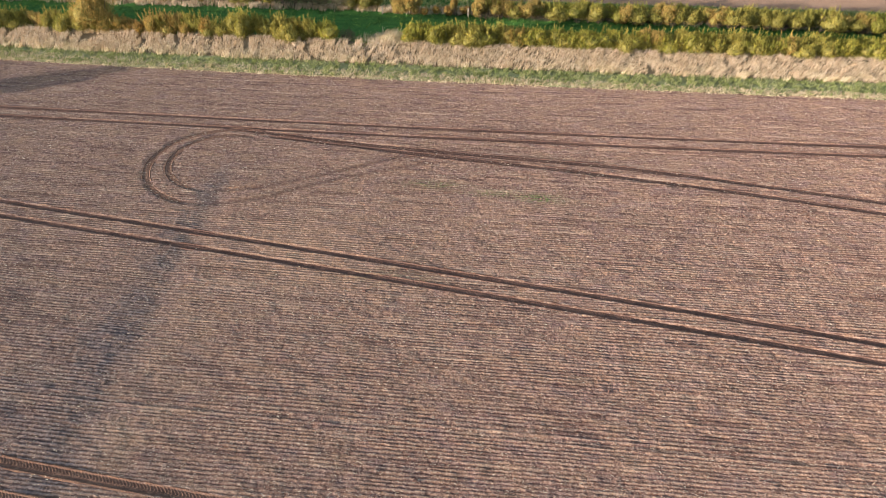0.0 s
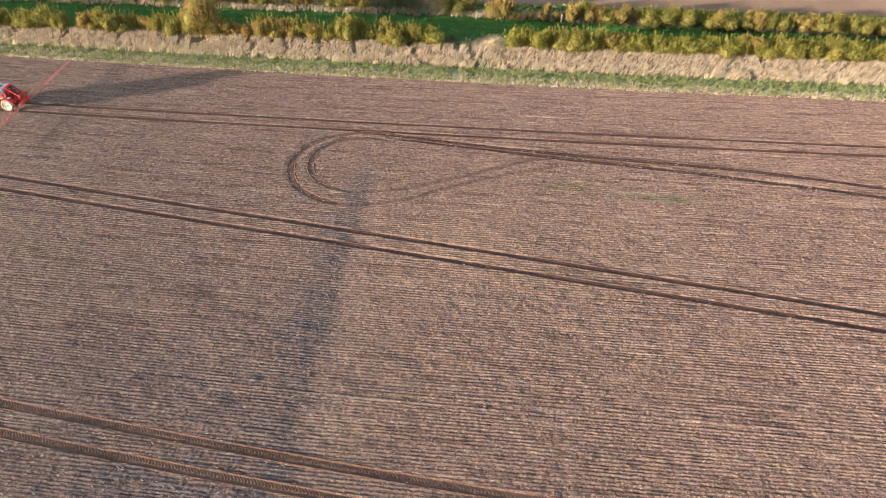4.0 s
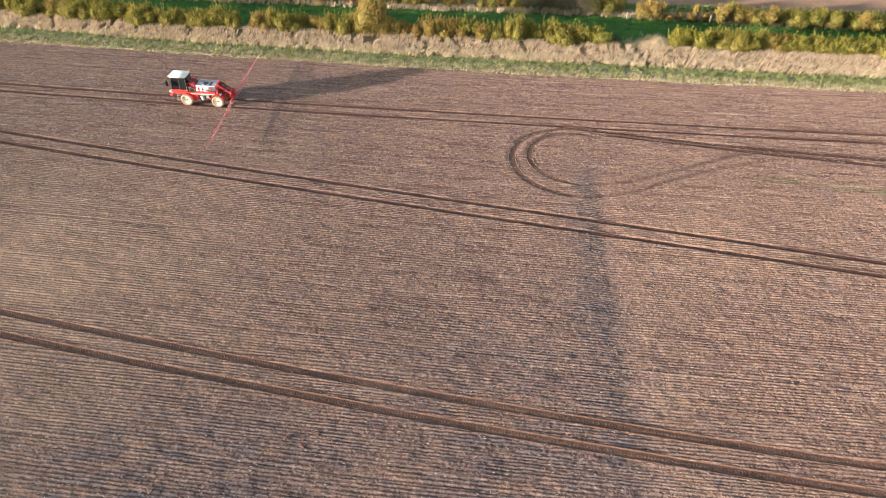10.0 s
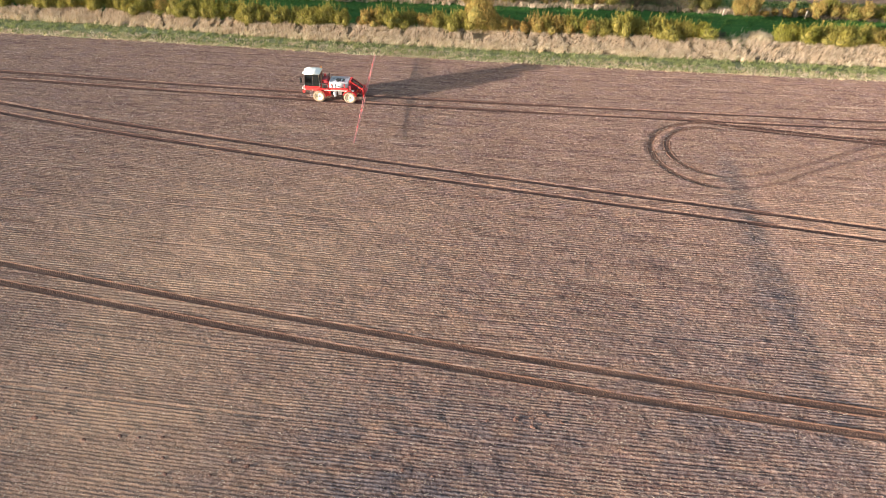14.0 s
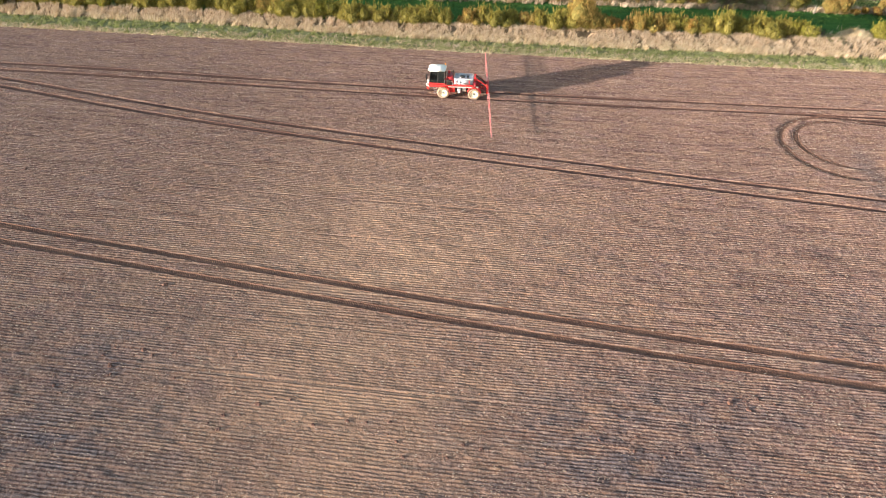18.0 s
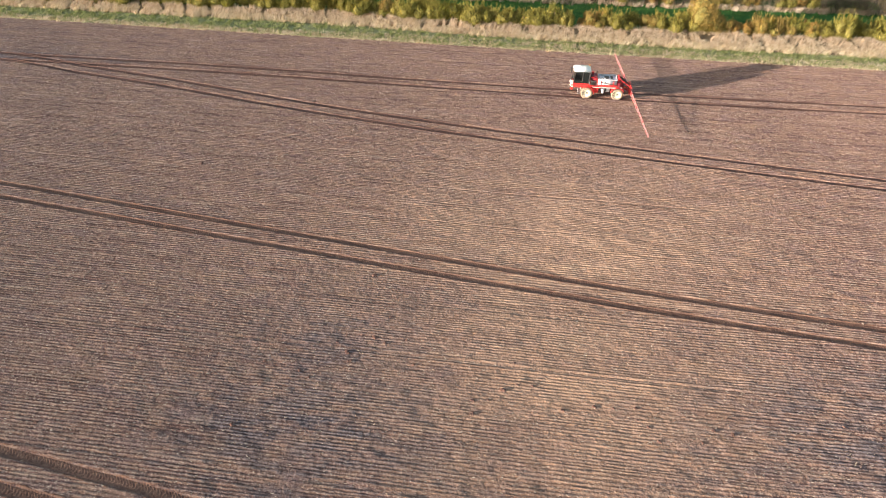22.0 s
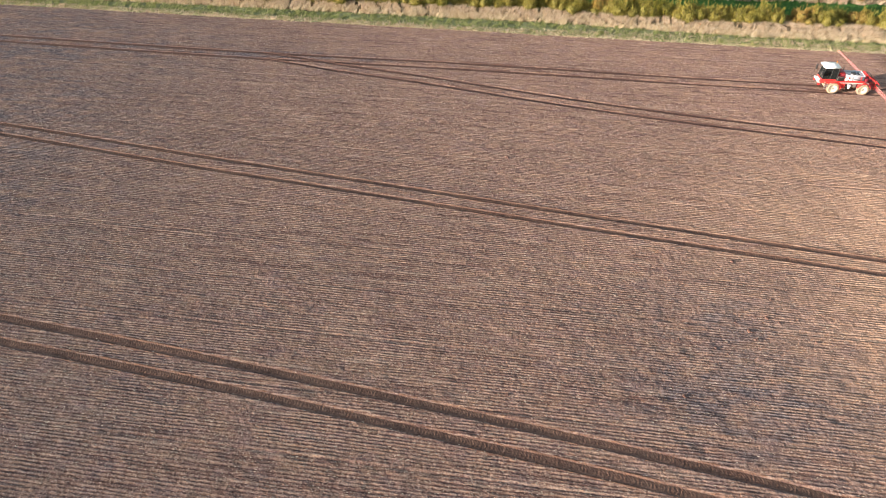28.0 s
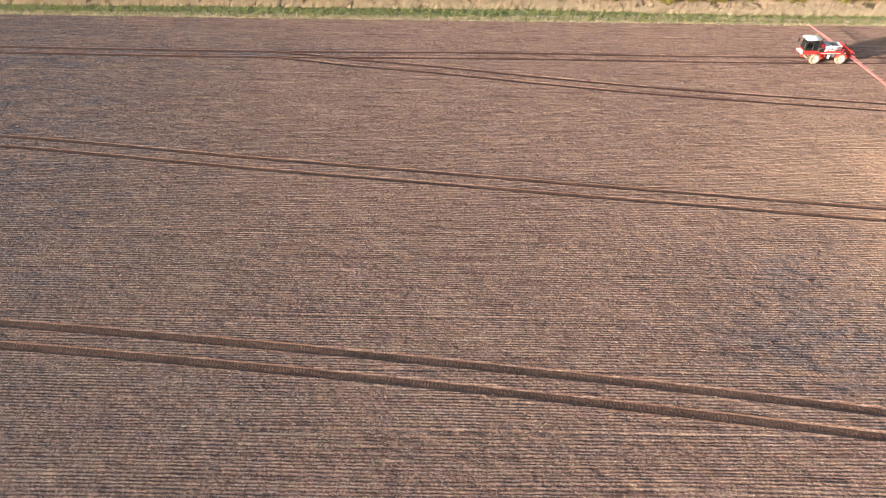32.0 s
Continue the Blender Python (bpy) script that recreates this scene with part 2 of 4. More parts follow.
M_LAMP = paint("lamp_lens", (0.85, 0.83, 0.75), 0.15, amount=0.05)
M_AMBER = paint("amber_lens", (0.80, 0.28, 0.02), 0.2, amount=0.05)


def glass_material():
    m = Nodes("tinted_glass", 0.06, 0, 0.5)
    m.bsdf.inputs["Transmission Weight"].default_value = 0.55
    m.bsdf.inputs["IOR"].default_value = 1.45
    return m.done((0.030, 0.036, 0.036))


M_GLASS = glass_material()


# ---- mesh helpers ----
def part(name, bm, material, parent, label="", smooth=False):
    me = bpy.data.meshes.new(name)
    bm.to_mesh(me)
    bm.free()
    me.materials.append(material)
    if smooth:
        me.shade_smooth()
    ob = new(name, me)
    ob.parent = parent
    if label:
        ob["label"] = label
    return ob


def block(x0, x1, y0, y1, z0, z1, bevel=0.0, taper=1.0, lean=0.0):
    """A bevelled block; taper narrows its top, lean shifts its top along x."""
    bm = bmesh.new()
    bmesh.ops.create_cube(bm, size=1)
    cx, cy = (x0 + x1) / 2, (y0 + y1) / 2
    for v in bm.verts:
        k = taper if v.co.z > 0 else 1.0
        v.co = Vector((cx + v.co.x * (x1 - x0) * k + (lean if v.co.z > 0 else 0), cy + v.co.y * (y1 - y0) * k, z0 if v.co.z < 0 else z1))
    if bevel:
        bmesh.ops.bevel(bm, geom=bm.edges[:], offset=bevel, segments=2, affect="EDGES")
    return bm


def rod(a, b, r, sides=8, r2=None):
    bm = bmesh.new()
    a, b = Vector(a), Vector(b)
    bmesh.ops.create_cone(bm, cap_ends=True, segments=sides, radius1=r, radius2=r if r2 is None else r2, depth=(b - a).length)
    turn = (b - a).to_track_quat("Z", "Y").to_matrix().to_4x4()
    bmesh.ops.transform(bm, matrix=Matrix.Translation((a + b) / 2) @ turn, verts=bm.verts)
    return bm


def joined(*bms):
    out = bmesh.new()
    for b in bms:
        me = bpy.data.meshes.new("piece")
        b.to_mesh(me)
        b.free()
        out.from_mesh(me)
        bpy.data.meshes.remove(me)
    return out


def lathe(profile, axis_point, sides=28):
    """A ring-shaped body about the y axis through axis_point; profile rows of (radius, y)."""
    bm = bmesh.new()
    rings = []
    for r, y in profile:
        rings.append([bm.verts.new((axis_point[0] + r * math.cos(2 * math.pi * k / sides), axis_point[1] + y, axis_point[2] + r * math.sin(2 * math.pi * k / sides))) for k in range(sides)])
    for p, q in zip(rings, rings[1:]):
        for k in range(sides):
            bm.faces.new((p[k], p[(k + 1) % sides], q[(k + 1) % sides], q[k]))
    bmesh.ops.recalc_face_normals(bm, faces=bm.faces[:])
    return bm


def mesh_from(name, verts, faces, material, smooth=False, layers=None):
    """One object from numpy arrays; all faces have the same number of corners."""
    me = bpy.data.meshes.new(name)
    n, k = faces.shape
    me.vertices.add(len(verts))
    me.vertices.foreach_set("co", np.ascontiguousarray(verts, np.float32).ravel())
    me.loops.add(n * k)
    me.loops.foreach_set("vertex_index", np.ascontiguousarray(faces, np.int32).ravel())
    me.polygons.add(n)
    me.polygons.foreach_set("loop_start", np.arange(0, n * k, k, dtype=np.int32))
    me.update(calc_edges=True)
    for key, values in (layers or {}).items():
        me.attributes.new(key, "FLOAT", "POINT").data.foreach_set("value", np.ascontiguousarray(values, np.float32).ravel())
    me.materials.append(material)
    if smooth:
        me.shade_smooth()
    return new(name, me)


def grid_faces(rows, cols):
    i = np.arange(rows - 1)[:, None] * cols + np.arange(cols - 1)[None]
    i = i.ravel()
    return np.stack([i, i + 1, i + cols + 1, i + cols], 1)


def value_noise(x, y, seed):
    """Smooth noise from -1 to 1 at any places, one cell a unit."""
    table = np.random.default_rng(seed).uniform(-1, 1, (256, 256))
    xi, yi = np.floor(x).astype(int), np.floor(y).astype(int)
    u, v = x - xi, y - yi
    u, v = u * u * (3 - 2 * u), v * v * (3 - 2 * v)
    a, b = table[yi % 256, xi % 256], table[yi % 256, (xi + 1) % 256]
    c, d = table[(yi + 1) % 256, xi % 256], table[(yi + 1) % 256, (xi + 1) % 256]
    return (a * (1 - u) + b * u) * (1 - v) + (c * (1 - u) + d * u) * v


# ---- plan ----
def edge_y(x):
    """The field's far edge; the drill rows run alongside it."""
    return 90.55 + 0.052 * 20 * np.log1p(np.exp((20 - np.asarray(x, float)) / 20))


def eased(x, a, b):
    k = np.clip((np.asarray(x, float) - a) / (b - a), 0, 1)
    return k * k * (3 - 2 * k)


def bank_y(x):
    return edge_y(x) * 0.8 + 22.6 + 1.6 * eased(x, -30, -66)


def hedge_y(x):
    return 100.6 + 0.25 * (edge_y(x) - 90.55) + 2.3 * eased(x, -36, -76)


X0, X1, ROW = -172.0, 124.0, 0.30


def row_y(x, u):
    """The line of a drill row that starts u metres inside the edge; further in the rows turn away from it."""
    return edge_y(x) - u - 0.014 * x * np.clip(u / 45, 0, 1)


def bell(x, mid, half):
    return np.exp(-(((np.asarray(x, float) - mid) / half) ** 2))


def tram_far(x):
    return np.polyval((0.45, -1.12, 79.20), np.asarray(x, float) / 50) + 0.75 * bell(x, -72, 27)


def tram_second(x):
    """Leaves the far tramline and runs out across the field."""
    own = np.polyval((-0.30, 0.41, -7.95, 61.85), np.asarray(x, float) / 50) + 0.85 * bell(x, -82, 17)
    k = eased(x, -93, -112)
    return own * (1 - k) + (tram_far(x) - 0.1) * k


def tram_third(x):
    return np.polyval((0.30, 1.33, -7.12, 36.45), np.asarray(x, float) / 50) + 0.8 * eased(x, -100, -135)


def tram_near(x):
    return np.polyval((-1.07, -12.56, 3.90), np.asarray(x, float) / 50)


# wheel tracks: line, half gauge, half width, what is added to it far to the left, depth, from x, to x, close to the camera
TRAMS = [
    (tram_far, 0.97, 0.25, 0.10, 0.10, X0, X1, False),
    (tram_second, 1.0, 0.26, 0.05, 0.095, -112, X1, False),
    (tram_third, 1.10, 0.29, 0.0, 0.092, X0, X1, True),
    (tram_near, 1.24, 0.39, 0.0, 0.098, -134, -30, True),
]


def on_track(x, y):
    """True where a wheel has run."""
    return np.any([np.abs(np.abs(y - line(x)) - gauge) < half + more + 0.12 for line, gauge, half, more, *_ in TRAMS], axis=0)


def spline(points, step=0.25):
    """A smooth line through a few points, in even steps."""
    p = np.array([points[0], *points, points[-1]], float)
    out = []
    for a, b, c, d in zip(p, p[1:], p[2:], p[3:]):
        for s in np.arange(0, 1, step / max(np.linalg.norm(c - b), step)):
            out.append(0.5 * (2 * b + (c - a) * s + (2 * a - 5 * b + 4 * c - d) * s * s + (3 * b - a - 3 * c + d) * s ** 3))
    return np.array(out + [p[-1]])


def arc(cx, cy, rx, ry, a0, a1):
    a = np.radians(np.linspace(a0, a1, 70))
    return np.stack([cx + rx * np.cos(a), cy + ry * np.sin(a)], 1)


# turning marks: line, half width, depth
TURNS = [
    (arc(22.1, 70.4, 7.4, 7.0, 70, 274), 0.29, 0.07),
    (arc(22.1, 71.0, 5.5, 5.3, 62, 274), 0.25, 0.065),
    (spline([(22.2, 63.4), (27.6, 64.8), (31.5, 67.1), (36.7, 69.9), (42.3, 72.2), (45.5, 73.2)]), 0.27, 0.057),
    (spline([(21.8, 65.6), (27.1, 66.7), (31.2, 68.6), (36.5, 71.4), (41.0, 73.7), (44.0, 74.6)]), 0.27, 0.057),
    (spline([(18, 78.2), (32.9, 75.9), (42.0, 74.9), (53.8, 73.9), (65.1, 72.8), (84.1, 69.5), (100, 66.3), (122, 61.5)]), 0.28, 0.085),
    (spline([(24, 76.6), (40.9, 74.2), (53.8, 72.6), (64.8, 71.0), (75.2, 69.3), (83.5, 67.7), (100, 64.5), (122, 59.6)]), 0.28, 0.085),
]

# damper or drier soil, some painted shade: x, y, half length, half depth, amount
# the two at x = -150 paint in the dimmer left edge of the view
DAMP_DIM = [
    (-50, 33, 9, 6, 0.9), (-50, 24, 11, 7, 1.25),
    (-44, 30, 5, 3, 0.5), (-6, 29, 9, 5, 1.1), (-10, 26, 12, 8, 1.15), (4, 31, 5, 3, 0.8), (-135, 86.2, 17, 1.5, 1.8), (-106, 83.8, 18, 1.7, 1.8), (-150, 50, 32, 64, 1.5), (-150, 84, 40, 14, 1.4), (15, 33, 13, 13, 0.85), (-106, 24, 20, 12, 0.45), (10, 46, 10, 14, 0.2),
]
# dip's slope turned from the sun, its shade painted into the soil
STREAK_SHADE = [(22.6, 66, 1.5, 4, 1.0), (22.2, 57, 2.2, 7, 1.0), (22.1, 46, 2.9, 8, 1.1), (22.6, 34, 3.3, 9, 1.1)]
# the narrow one at x = 26 paints the dip's sunlit edge
DRY_AND_LIT = [(-30, 48, 19, 17, 0.78), (-30, 30, 13, 13, 0.85), (26, 38, 3, 16, 0.22), (33, 58, 14, 8, 0.3)]


def patches(x, y, spots):
    out = np.zeros_like(x)
    for cx, cy, rx, ry, k in spots:
        out = np.maximum(out, k * np.exp(-(((x - cx) / rx) ** 2 + ((y - cy) / ry) ** 2)))
    return out


# ---- ground ----
def build_ground():
    far = 2600.0
    v = np.array([(-far, -far, -0.6), (far, -far, -0.6), (far, far, -0.6), (-far, far, -0.6)])
    tagged(mesh_from("ground", v, np.array([[0, 1, 2, 3]]), M_LAND), "open farmland round the field", "ground", kind="structure")


def in_sight(x, y):
    """The part of the field that the flight passes; the plain margin lies round it."""
    return (y > np.maximum(5.0, 22.0 + 0.17 * x - 7.0 * np.exp(-(((x + 54) / 22) ** 2)))) & (x < 58 + 0.76 * (y - 11)) & (x > -126 - 0.54 * (y - 9))


def build_field():
    # finer cells on the near side, coarser ones towards the verge
    sheets, start = [], 0
    for u0, u1, step, cut in ((-0.6, 29.1, 0.36, ROW / 3), (29.1 - ROW / 3, 92.0, 0.26, ROW / 4)):
        us = np.arange(u0, u1, cut)
        gx = np.arange(X0, X1, step)
        x, u = np.meshgrid(gx, us)
        f = grid_faces(*x.shape)[:, ::-1] + start
        start += x.size
        x = x + RNG.uniform(-0.3, 0.3, x.shape) * step
        sheets.append((x.ravel(), u.ravel(), f))
    x, u = np.concatenate([q[0] for q in sheets]), np.concatenate([q[1] for q in sheets])
    faces = np.concatenate([q[2] for q in sheets])
    keep = in_sight(x, row_y(x, u))
    faces = faces[keep[faces].all(1)]
    used = np.unique(faces)
    faces = np.searchsorted(used, faces)
    x, u = x[used], u[used]
    y = row_y(x, u)
    # rows wander by a hand's width, and swing a little closer or wider over the length of the field
    rows = (u + 0.17 * value_noise(x / 22, u / 1.7, 3) + 0.065 * value_noise(x / 25, u / 0.45, 8)) / ROW
    drill = np.round(rows)
    bead = value_noise(x / 0.55 + 37.0 * drill, drill * 1.7, 4)
    worn = np.clip(0.8 + 0.5 * value_noise(x / 2.3, u / 1.1, 16) + 0.4 * value_noise(x / 7, u / 3, 6), 0.2, 1.3)
    run = value_noise(x / 5 + 11 * np.sin(drill * 3.3), drill * 1.9, 14)
    z = np.where(u < 29, 0.008, 0.014) * np.cos(2 * np.pi * rows) * worn + 0.008 * bead * worn - 0.014 * np.clip(run - 0.45, 0, 1)
    z += 0.010 * RNG.normal(size=x.shape) + 0.05 * value_noise(x / 9, y / 5, 9) + 0.022 * value_noise(x / 0.6, y / 0.45, 11) + 0.020 * value_noise(x / 1.3, y / 0.6, 12)
    # here and there a deeper joint between two passes of the drill
    joint = np.abs(((u + 1.2) % 6.08) - 3.04)
    z += (0.015 * np.exp(-(((joint - 0.28) / 0.14) ** 2)) - 0.03 * np.exp(-((joint / 0.13) ** 2))) * np.clip(0.5 + value_noise(x / 30, u / 6.08, 13), 0, 1)
    pressed = np.zeros_like(x)
    for line, gauge, half, more, depth, a, b, _ in TRAMS:
        half = half + more * eased(x, 10, -90)
        c = line(x)
        slope = (line(x + 0.5) - c) / 0.5
        d = (y - c) / np.sqrt(1 + slope ** 2)
        live = np.clip((x - a) / 3, 0, 1) * np.clip((b - x) / 6, 0, 1)
        for side in (-gauge, gauge):
            q = np.abs(d - side)
            hole = np.clip((half * 1.25 - q) / (half * 0.5), 0, 1) * live
            rim = np.exp(-(((q - half * 1.5) / (half * 0.45)) ** 2)) * live
            z = z * (1 - 0.8 * hole) - (depth + 0.02) * hole + 0.15 * depth * rim
            pressed = np.maximum(pressed, hole)
    for line, half, depth in TURNS:
        lo, hi = line.min(0) - 1.5, line.max(0) + 1.5
        by = (x > lo[0]) & (x < hi[0]) & (y > lo[1]) & (y < hi[1])
        px, py = x[by], y[by]
        q, fade = np.full(px.shape, 9.0), np.zeros(px.shape)
        run_in = np.concatenate([[0], np.cumsum(np.hypot(*np.diff(line, axis=0).T))])
        run_in = np.clip(np.minimum(run_in, run_in[-1] - run_in) / 2.5, 0.35, 1)
        for (sx, sy), k in zip(line, run_in):
            d = np.hypot(px - sx, py - sy)
            fade = np.where(d < q, k, fade)
            q = np.minimum(q, d)
        hole = np.clip((half * 1.25 - q) / (half * 0.5), 0, 1) * fade
        z[by] = z[by] * (1 - 0.8 * hole) - (depth + 0.03) * hole
        pressed[by] = np.maximum(pressed[by], hole * min(1.0, depth * 13))
    # a shallow dip across the rows, low sun on its far side
    z -= 0.065 * np.exp(-(((x - 23.7 - 0.7 * value_noise(y / 6, y * 0, 26)) / 1.35) ** 2)) * (1 + 0.4 * value_noise(x / 3, y / 2.5, 27)) * eased(y, 26, 34) * eased(y, 71, 62)
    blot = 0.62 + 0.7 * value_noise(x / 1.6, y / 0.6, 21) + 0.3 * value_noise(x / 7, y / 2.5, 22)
    damp_dim = patches(x, y, DAMP_DIM) * np.clip(blot, 0, 1.3)
    z += 0.040 * np.minimum(damp_dim, 0.5) * value_noise(x / 0.55, y / 0.32, 24)
    # add the painted shade of the dip
    damp_dim = np.maximum(damp_dim, patches(x, y, STREAK_SHADE) * np.clip(0.85 + 0.55 * value_noise(x / 0.9, y / 0.5, 25), 0, 1.3))
    dry = patches(x, y, DRY_AND_LIT) * np.clip(0.8 + 0.4 * value_noise(x / 5, y / 2, 23), 0, 1.2)
    weedy = patches(x, y, [(44, 68.6, 3.0, 0.7, 0.9), (50, 67.5, 3.0, 0.7, 0.9), (54, 67.0, 2.2, 0.7, 1.5), (42, 54.5, 4, 0.8, 0.5)])
    ob = mesh_from("field", np.stack([x, y, z], -1), faces, M_SOIL, True, {"damp_dim": damp_dim, "dry": dry, "pressed": pressed, "weedy": weedy, "rows": rows, "sown": 0.5 + 0.5 * eased(u, 16, 46)})
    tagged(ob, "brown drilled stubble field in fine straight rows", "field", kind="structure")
    # flat skirt so the field goes on beyond what is drilled in detail
    v = np.array([(-900, -700, -0.3), (900, -700, -0.3), (900, 89, -0.3), (X1, 89, -0.3), (X0, 97, -0.3), (-900, 130, -0.3)], float)
    me = bpy.data.meshes.new("field_margin")
    me.from_pydata([tuple(p) for p in v], [], [tuple(range(6))])
    me.materials.append(M_MARGIN)
    tagged(new("field_margin", me), "brown stubble soil round the drilled part", "field", kind="structure")


def strip(name, near, far, z, rough, material, label, category, cells=8, step=0.8, rise=0.0):
    """A long uneven strip of ground between two lines y(x)."""
    xs = np.arange(X0 - 60, X1 + 60, step)
    ks = np.linspace(0, 1, cells + 1)
    x, k = np.meshgrid(xs, ks)
    y = near(x) * (1 - k) + far(x) * k
    h = z + rough * value_noise(x / 1.7, y / 1.1, 31) + rough * value_noise(x / 0.8, y / 0.6, 32) * 0.6 + rise * np.clip(np.minimum(k / 0.72, (1 - k) / 0.28), 0, 1)
    v = np.stack([x, y, h], -1).reshape(-1, 3)
    return tagged(mesh_from(name, v, grid_faces(*x.shape), material, True), label, category, kind="structure")


def build_strips():
    strip("verge", lambda x: edge_y(x) + 0.15 + 0.3 * value_noise(x / 2.0, x * 0, 41), lambda x: bank_y(x) + 0.6, 0.08, 0.11, M_VERGE, "rough green grass verge along the field", "verge", 14, 0.4)
    strip("bank", lambda x: bank_y(x), lambda x: hedge_y(x) + 1.6, 0.10, 0.14, M_THATCH, "bank of dry matted tan grass", "bank", 16, 0.45, rise=0.6)
    strip("meadow", lambda x: hedge_y(x) + 1.2, lambda x: hedge_y(x) * 0 + 119.6, 0.06, 0.08, M_MEADOW, "green grass meadow behind the hedge", "meadow", 16)
    strip("far_field", lambda x: x * 0 + 119.4, lambda x: x * 0 + 420.0, -0.02, 0.05, M_FAR_SOIL, "bare brown field beyond the hedges", "field", 60, 3.0)


build_ground()
build_field()
build_strips()


# ---- wheel tracks: pressed floor with tread marks, raised shoulders ----
def track(line, half, depth, lugs=0.032, material=M_RUT):
    d = np.gradient(line, axis=0)
    step = np.hypot(d[:, 0], d[:, 1])
    n = np.stack([-d[:, 1], d[:, 0]], 1) / step[:, None]
    s = np.cumsum(step)[:, None]
    ws = np.array([-1.75, -1.45, -1.15, -1.0, -0.82, -0.64, -0.46, -0.28, -0.1, 0.1, 0.28, 0.46, 0.64, 0.82, 1.0, 1.15, 1.45, 1.75])[None]
    aw = np.abs(ws)
    half_mean = float(np.mean(half)) * 2.6
    lug = ((s + 0.40 * half_mean * aw) % 0.23) / 0.23
    floor = -depth + 0.012 + lugs * (np.abs(lug - 0.5) < 0.25) * (aw > 0.05) + 0.015 * value_noise(s / 2.5 + 0 * ws, ws * 1.5 + 0 * s, 51)
    shoulder = np.where(aw > 1.6, -0.07, np.where(aw > 1.3, 0.006, -0.008)) + 0.026 * value_noise(s / 0.4 + 0 * ws, ws * 2 + 0 * s, 52)
    h = np.where(aw < 1.05, floor, shoulder) - 0.10 * (1 - np.clip(np.minimum(s, s[-1] - s) / 3.0, 0, 1))
    p = line[:, None] + n[:, None] * ws[..., None] * np.broadcast_to(half, len(line))[:, None, None]
    v = np.concatenate([p, h[..., None]], -1).reshape(-1, 3)
    ob = mesh_from("wheel_track", v, grid_faces(len(line), ws.size)[:, ::-1], material)
    tagged(ob, "wheel track with chevron tread marks in bare soil", "wheel track", "wheel tracks", "structure")


def build_treads():
    for line, gauge, half, more, depth, a, b, close in TRAMS:
        xs = np.arange(max(a + 4, -168), min(b - 4, 112), 0.06 if close else 0.12)
        xs = xs[in_sight(xs, line(xs))]
        c = line(xs)
        slope = np.gradient(c, xs)
        n = np.stack([-slope, np.ones_like(xs)], 1) / np.sqrt(1 + slope ** 2)[:, None]
        for side in (-gauge, gauge):
            track(np.stack([xs, c], 1) + n * side, half + more * eased(xs, 10, -90), depth, 0.036 if close else 0.025, M_RUT if close else M_RUT_DARK)
    for line, half, depth in TURNS:
        if depth < 0.06:
            continue
        d = np.concatenate([[0], np.cumsum(np.hypot(*np.diff(line, axis=0).T))])
        t = np.arange(0, d[-1], 0.1)
        track(np.stack([np.interp(t, d, line[:, 0]), np.interp(t, d, line[:, 1])], 1), half, depth, 0.03, M_RUT_DARK if half == 0.28 else M_RUT)


build_treads()


# ---- grass ----
def blades(name, x, y, z, height, width, lean, spread, material, label, category, seed):
    """Tapered grass blades, one a place, each bent over in two steps."""
    r = np.random.default_rng(seed)
    n = len(x)
    a = r.uniform(0, 2 * np.pi, n)
    h = height * r.uniform(0.55, 1.25, n)
    w = width * r.uniform(0.6, 1.3, n)
    dx = lean[0] * h + spread * h * r.normal(size=n)
    dy = lean[1] * h + spread * h * r.normal(size=n)
    side = np.stack([np.cos(a), np.sin(a), 0 * a], 1) * w[:, None] / 2
    root = np.stack([x, y, z], 1)
    mid = root + np.stack([dx * 0.35, dy * 0.35, h * 0.62], 1)
    tip = root + np.stack([dx, dy, h], 1)
    v = np.stack([root - side, root + side, mid + side * 0.7, tip, mid - side * 0.7], 1).reshape(-1, 3)
    k = np.arange(n)[:, None] * 5
    f = np.concatenate([k + np.array([[0, 1, 4]]), k + np.array([[1, 2, 4]]), k + np.array([[4, 2, 3]])])
    return tagged(mesh_from(name, v, f, material), label, category, kind="stuff")


def clumped(n, near, far, seed, x0=X0, x1=X1, per=9, size=0.22):
    r = np.random.default_rng(seed)
    m = n // per
    cx, k = r.uniform(x0, x1, m), r.uniform(0, 1, m)
    cx, k = np.repeat(cx, per), np.repeat(k, per)
    x = cx + r.normal(size=len(cx)) * size
    return x, near(x) * (1 - k) + far(x) * k + r.normal(size=len(cx)) * size


